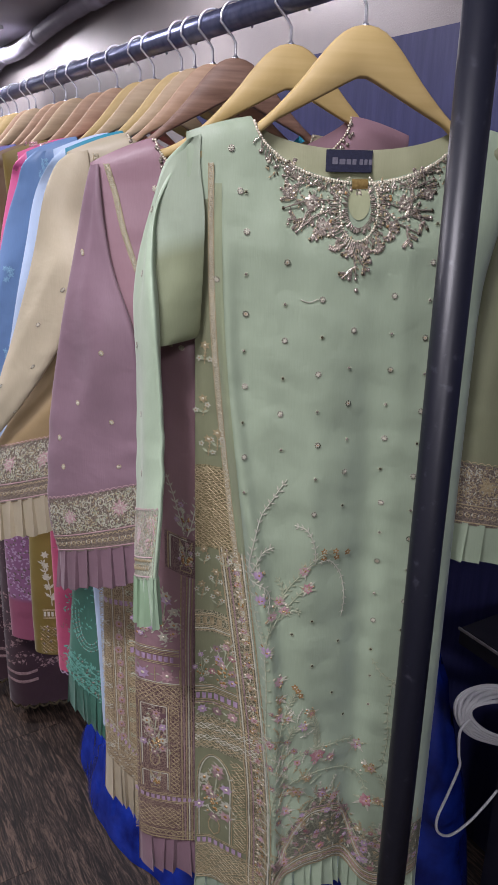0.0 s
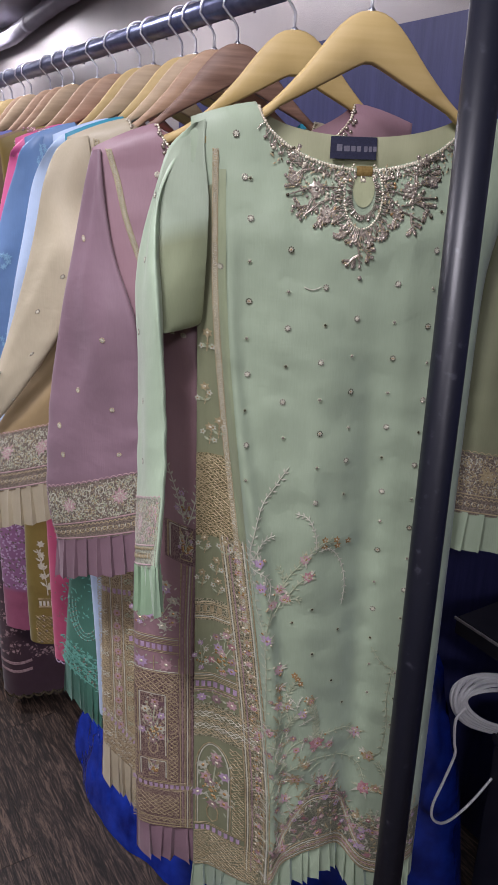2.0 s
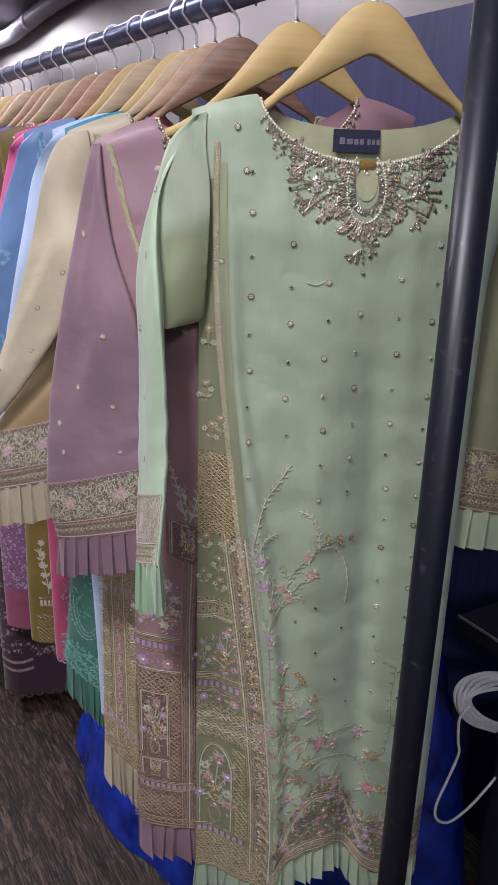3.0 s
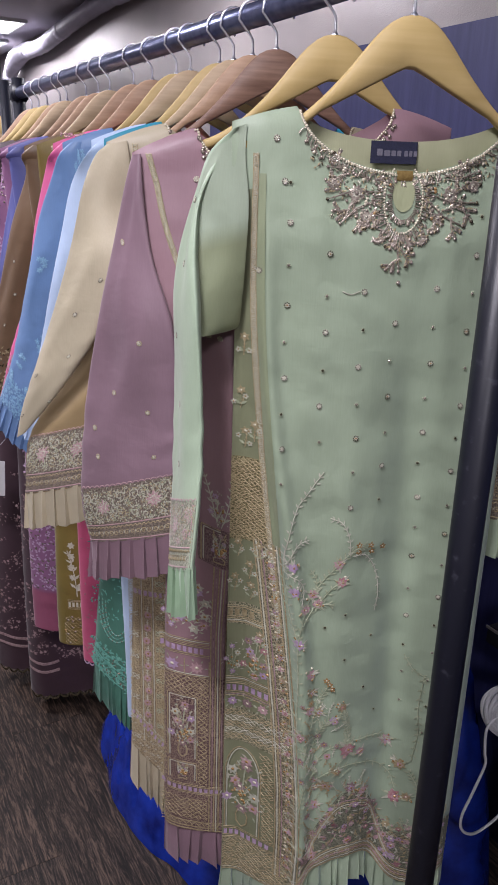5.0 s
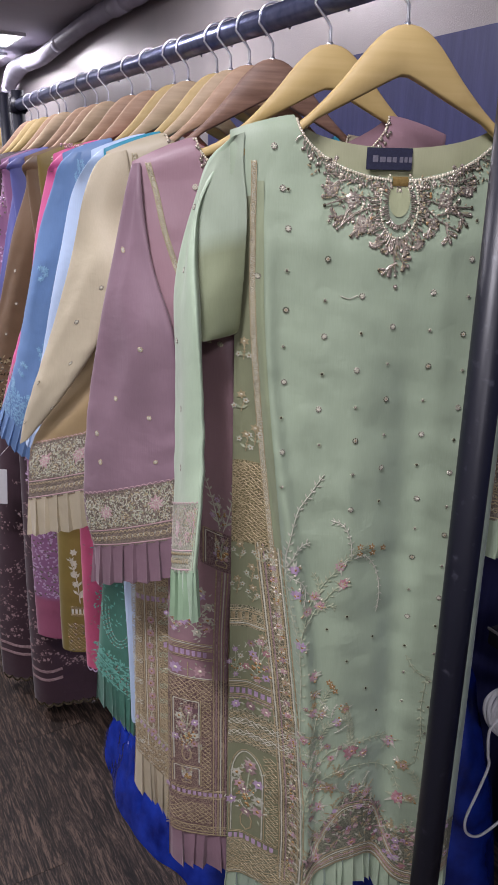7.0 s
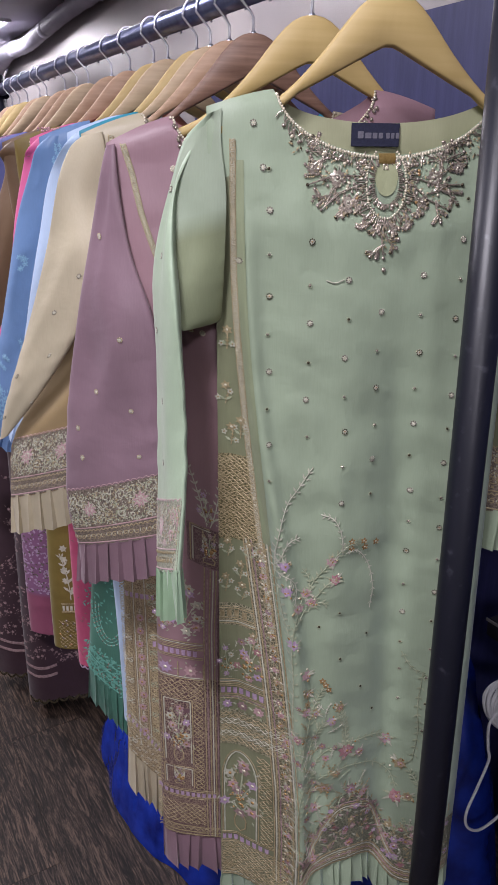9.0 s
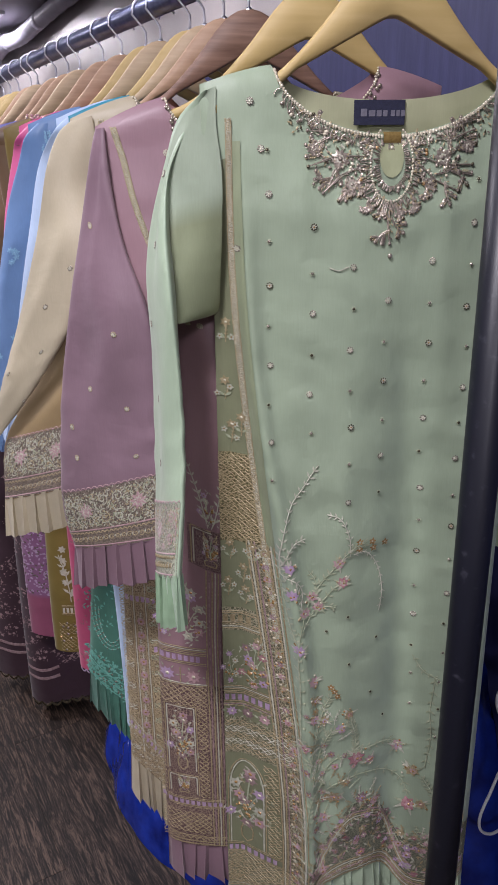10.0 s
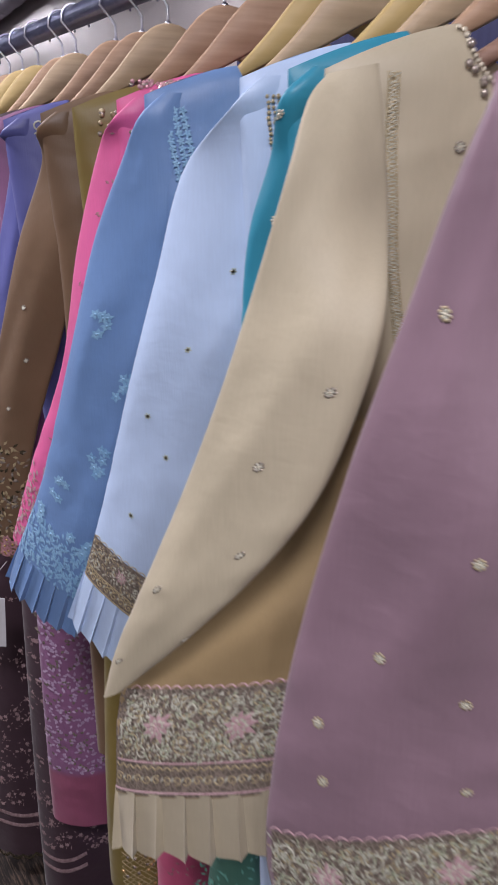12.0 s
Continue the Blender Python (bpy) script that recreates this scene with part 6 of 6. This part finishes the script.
# ---- floor planks ----
PLANK, pnt, pp = mat("dark_oak_plank")
tc = pnt.nodes.new("ShaderNodeTexCoord")
oi = pnt.nodes.new("ShaderNodeObjectInfo")
mp = pnt.nodes.new("ShaderNodeMapping")
mp.inputs["Scale"].default_value = (20, 1.7, 1)
sc = pnt.nodes.new("ShaderNodeVectorMath")
sc.operation = "SCALE"
sc.inputs[3].default_value = 31.0
cmb = pnt.nodes.new("ShaderNodeCombineXYZ")
for i in range(3):
    pnt.links.new(oi.outputs["Random"], cmb.inputs[i])
pnt.links.new(cmb.outputs[0], sc.inputs[0])
pnt.links.new(tc.outputs["Object"], mp.inputs[0])
pnt.links.new(sc.outputs[0], mp.inputs["Location"])
ng = node(pnt, "ShaderNodeTexNoise", Scale=6.0, Detail=10.0, Roughness=0.8, Distortion=1.4)
pnt.links.new(mp.outputs[0], ng.inputs["Vector"])
ramp = pnt.nodes.new("ShaderNodeValToRGB")
ramp.color_ramp.elements[0].position, ramp.color_ramp.elements[0].color = 0.43, (0.006, 0.0045, 0.0035, 1)
ramp.color_ramp.elements[1].position, ramp.color_ramp.elements[1].color = 0.59, (0.112, 0.078, 0.060, 1)
el = ramp.color_ramp.elements.new(0.5)
el.color = (0.022, 0.015, 0.012, 1)
pnt.links.new(ng.outputs[0], ramp.inputs[0])
mixr = pnt.nodes.new("ShaderNodeMixRGB")
mixr.blend_type = "MULTIPLY"
mixr.inputs[0].default_value = 1.0
pnt.links.new(ramp.outputs[0], mixr.inputs[1])
pnt.links.new(ramp_between(pnt, oi.outputs["Random"], (0.7, 0.7, 0.72), (1.15, 1.1, 1.05), 0.0, 1.0), mixr.inputs[2])
pnt.links.new(mixr.outputs[0], pp.inputs["Base Color"])
pp.inputs["Roughness"].default_value = 0.55
pp.inputs["Specular IOR Level"].default_value = 0.3
bp = node(pnt, "ShaderNodeBump", Strength=0.35, Distance=0.002)
pnt.links.new(ng.outputs[0], bp.inputs["Height"])
pnt.links.new(bp.outputs[0], pp.inputs["Normal"])
JOINT = surface("dark_floor_joint", (0.006, 0.005, 0.004), (0.012, 0.010, 0.009), 20, 0.8)
floor = slab("floor", (XL - 0.15, YA - 0.15, -0.12), (WALL + 0.15, YB + 0.15, -0.004), JOINT, "dark weathered wood plank floor", "floor")
PW, PL = 0.19, 1.26
v, f = box((0.0004, 0.0004, -0.003), (PW - 0.0004, PL - 0.0004, 0.0), 0.0003)
pm = bpy.data.meshes.new("plank")
pm.from_pydata(v, [], f)
pm.materials.append(PLANK)
cols = int((WALL - XL) / PW)
for i in range(cols):
    o = (i * 0.43) % PL
    for j in range(-1, int((YB - YA) / PL) + 1):
        y = YA + j * PL + o
        y0, y1 = max(y, YA), min(y + PL, YB)
        if y1 - y0 < 0.05:
            continue
        p = new("plank", pm)
        p.parent = floor
        p.location = (XL + i * PW, y0, 0.0)
        p.scale = (1.0, (y1 - y0) / PL, 1.0)
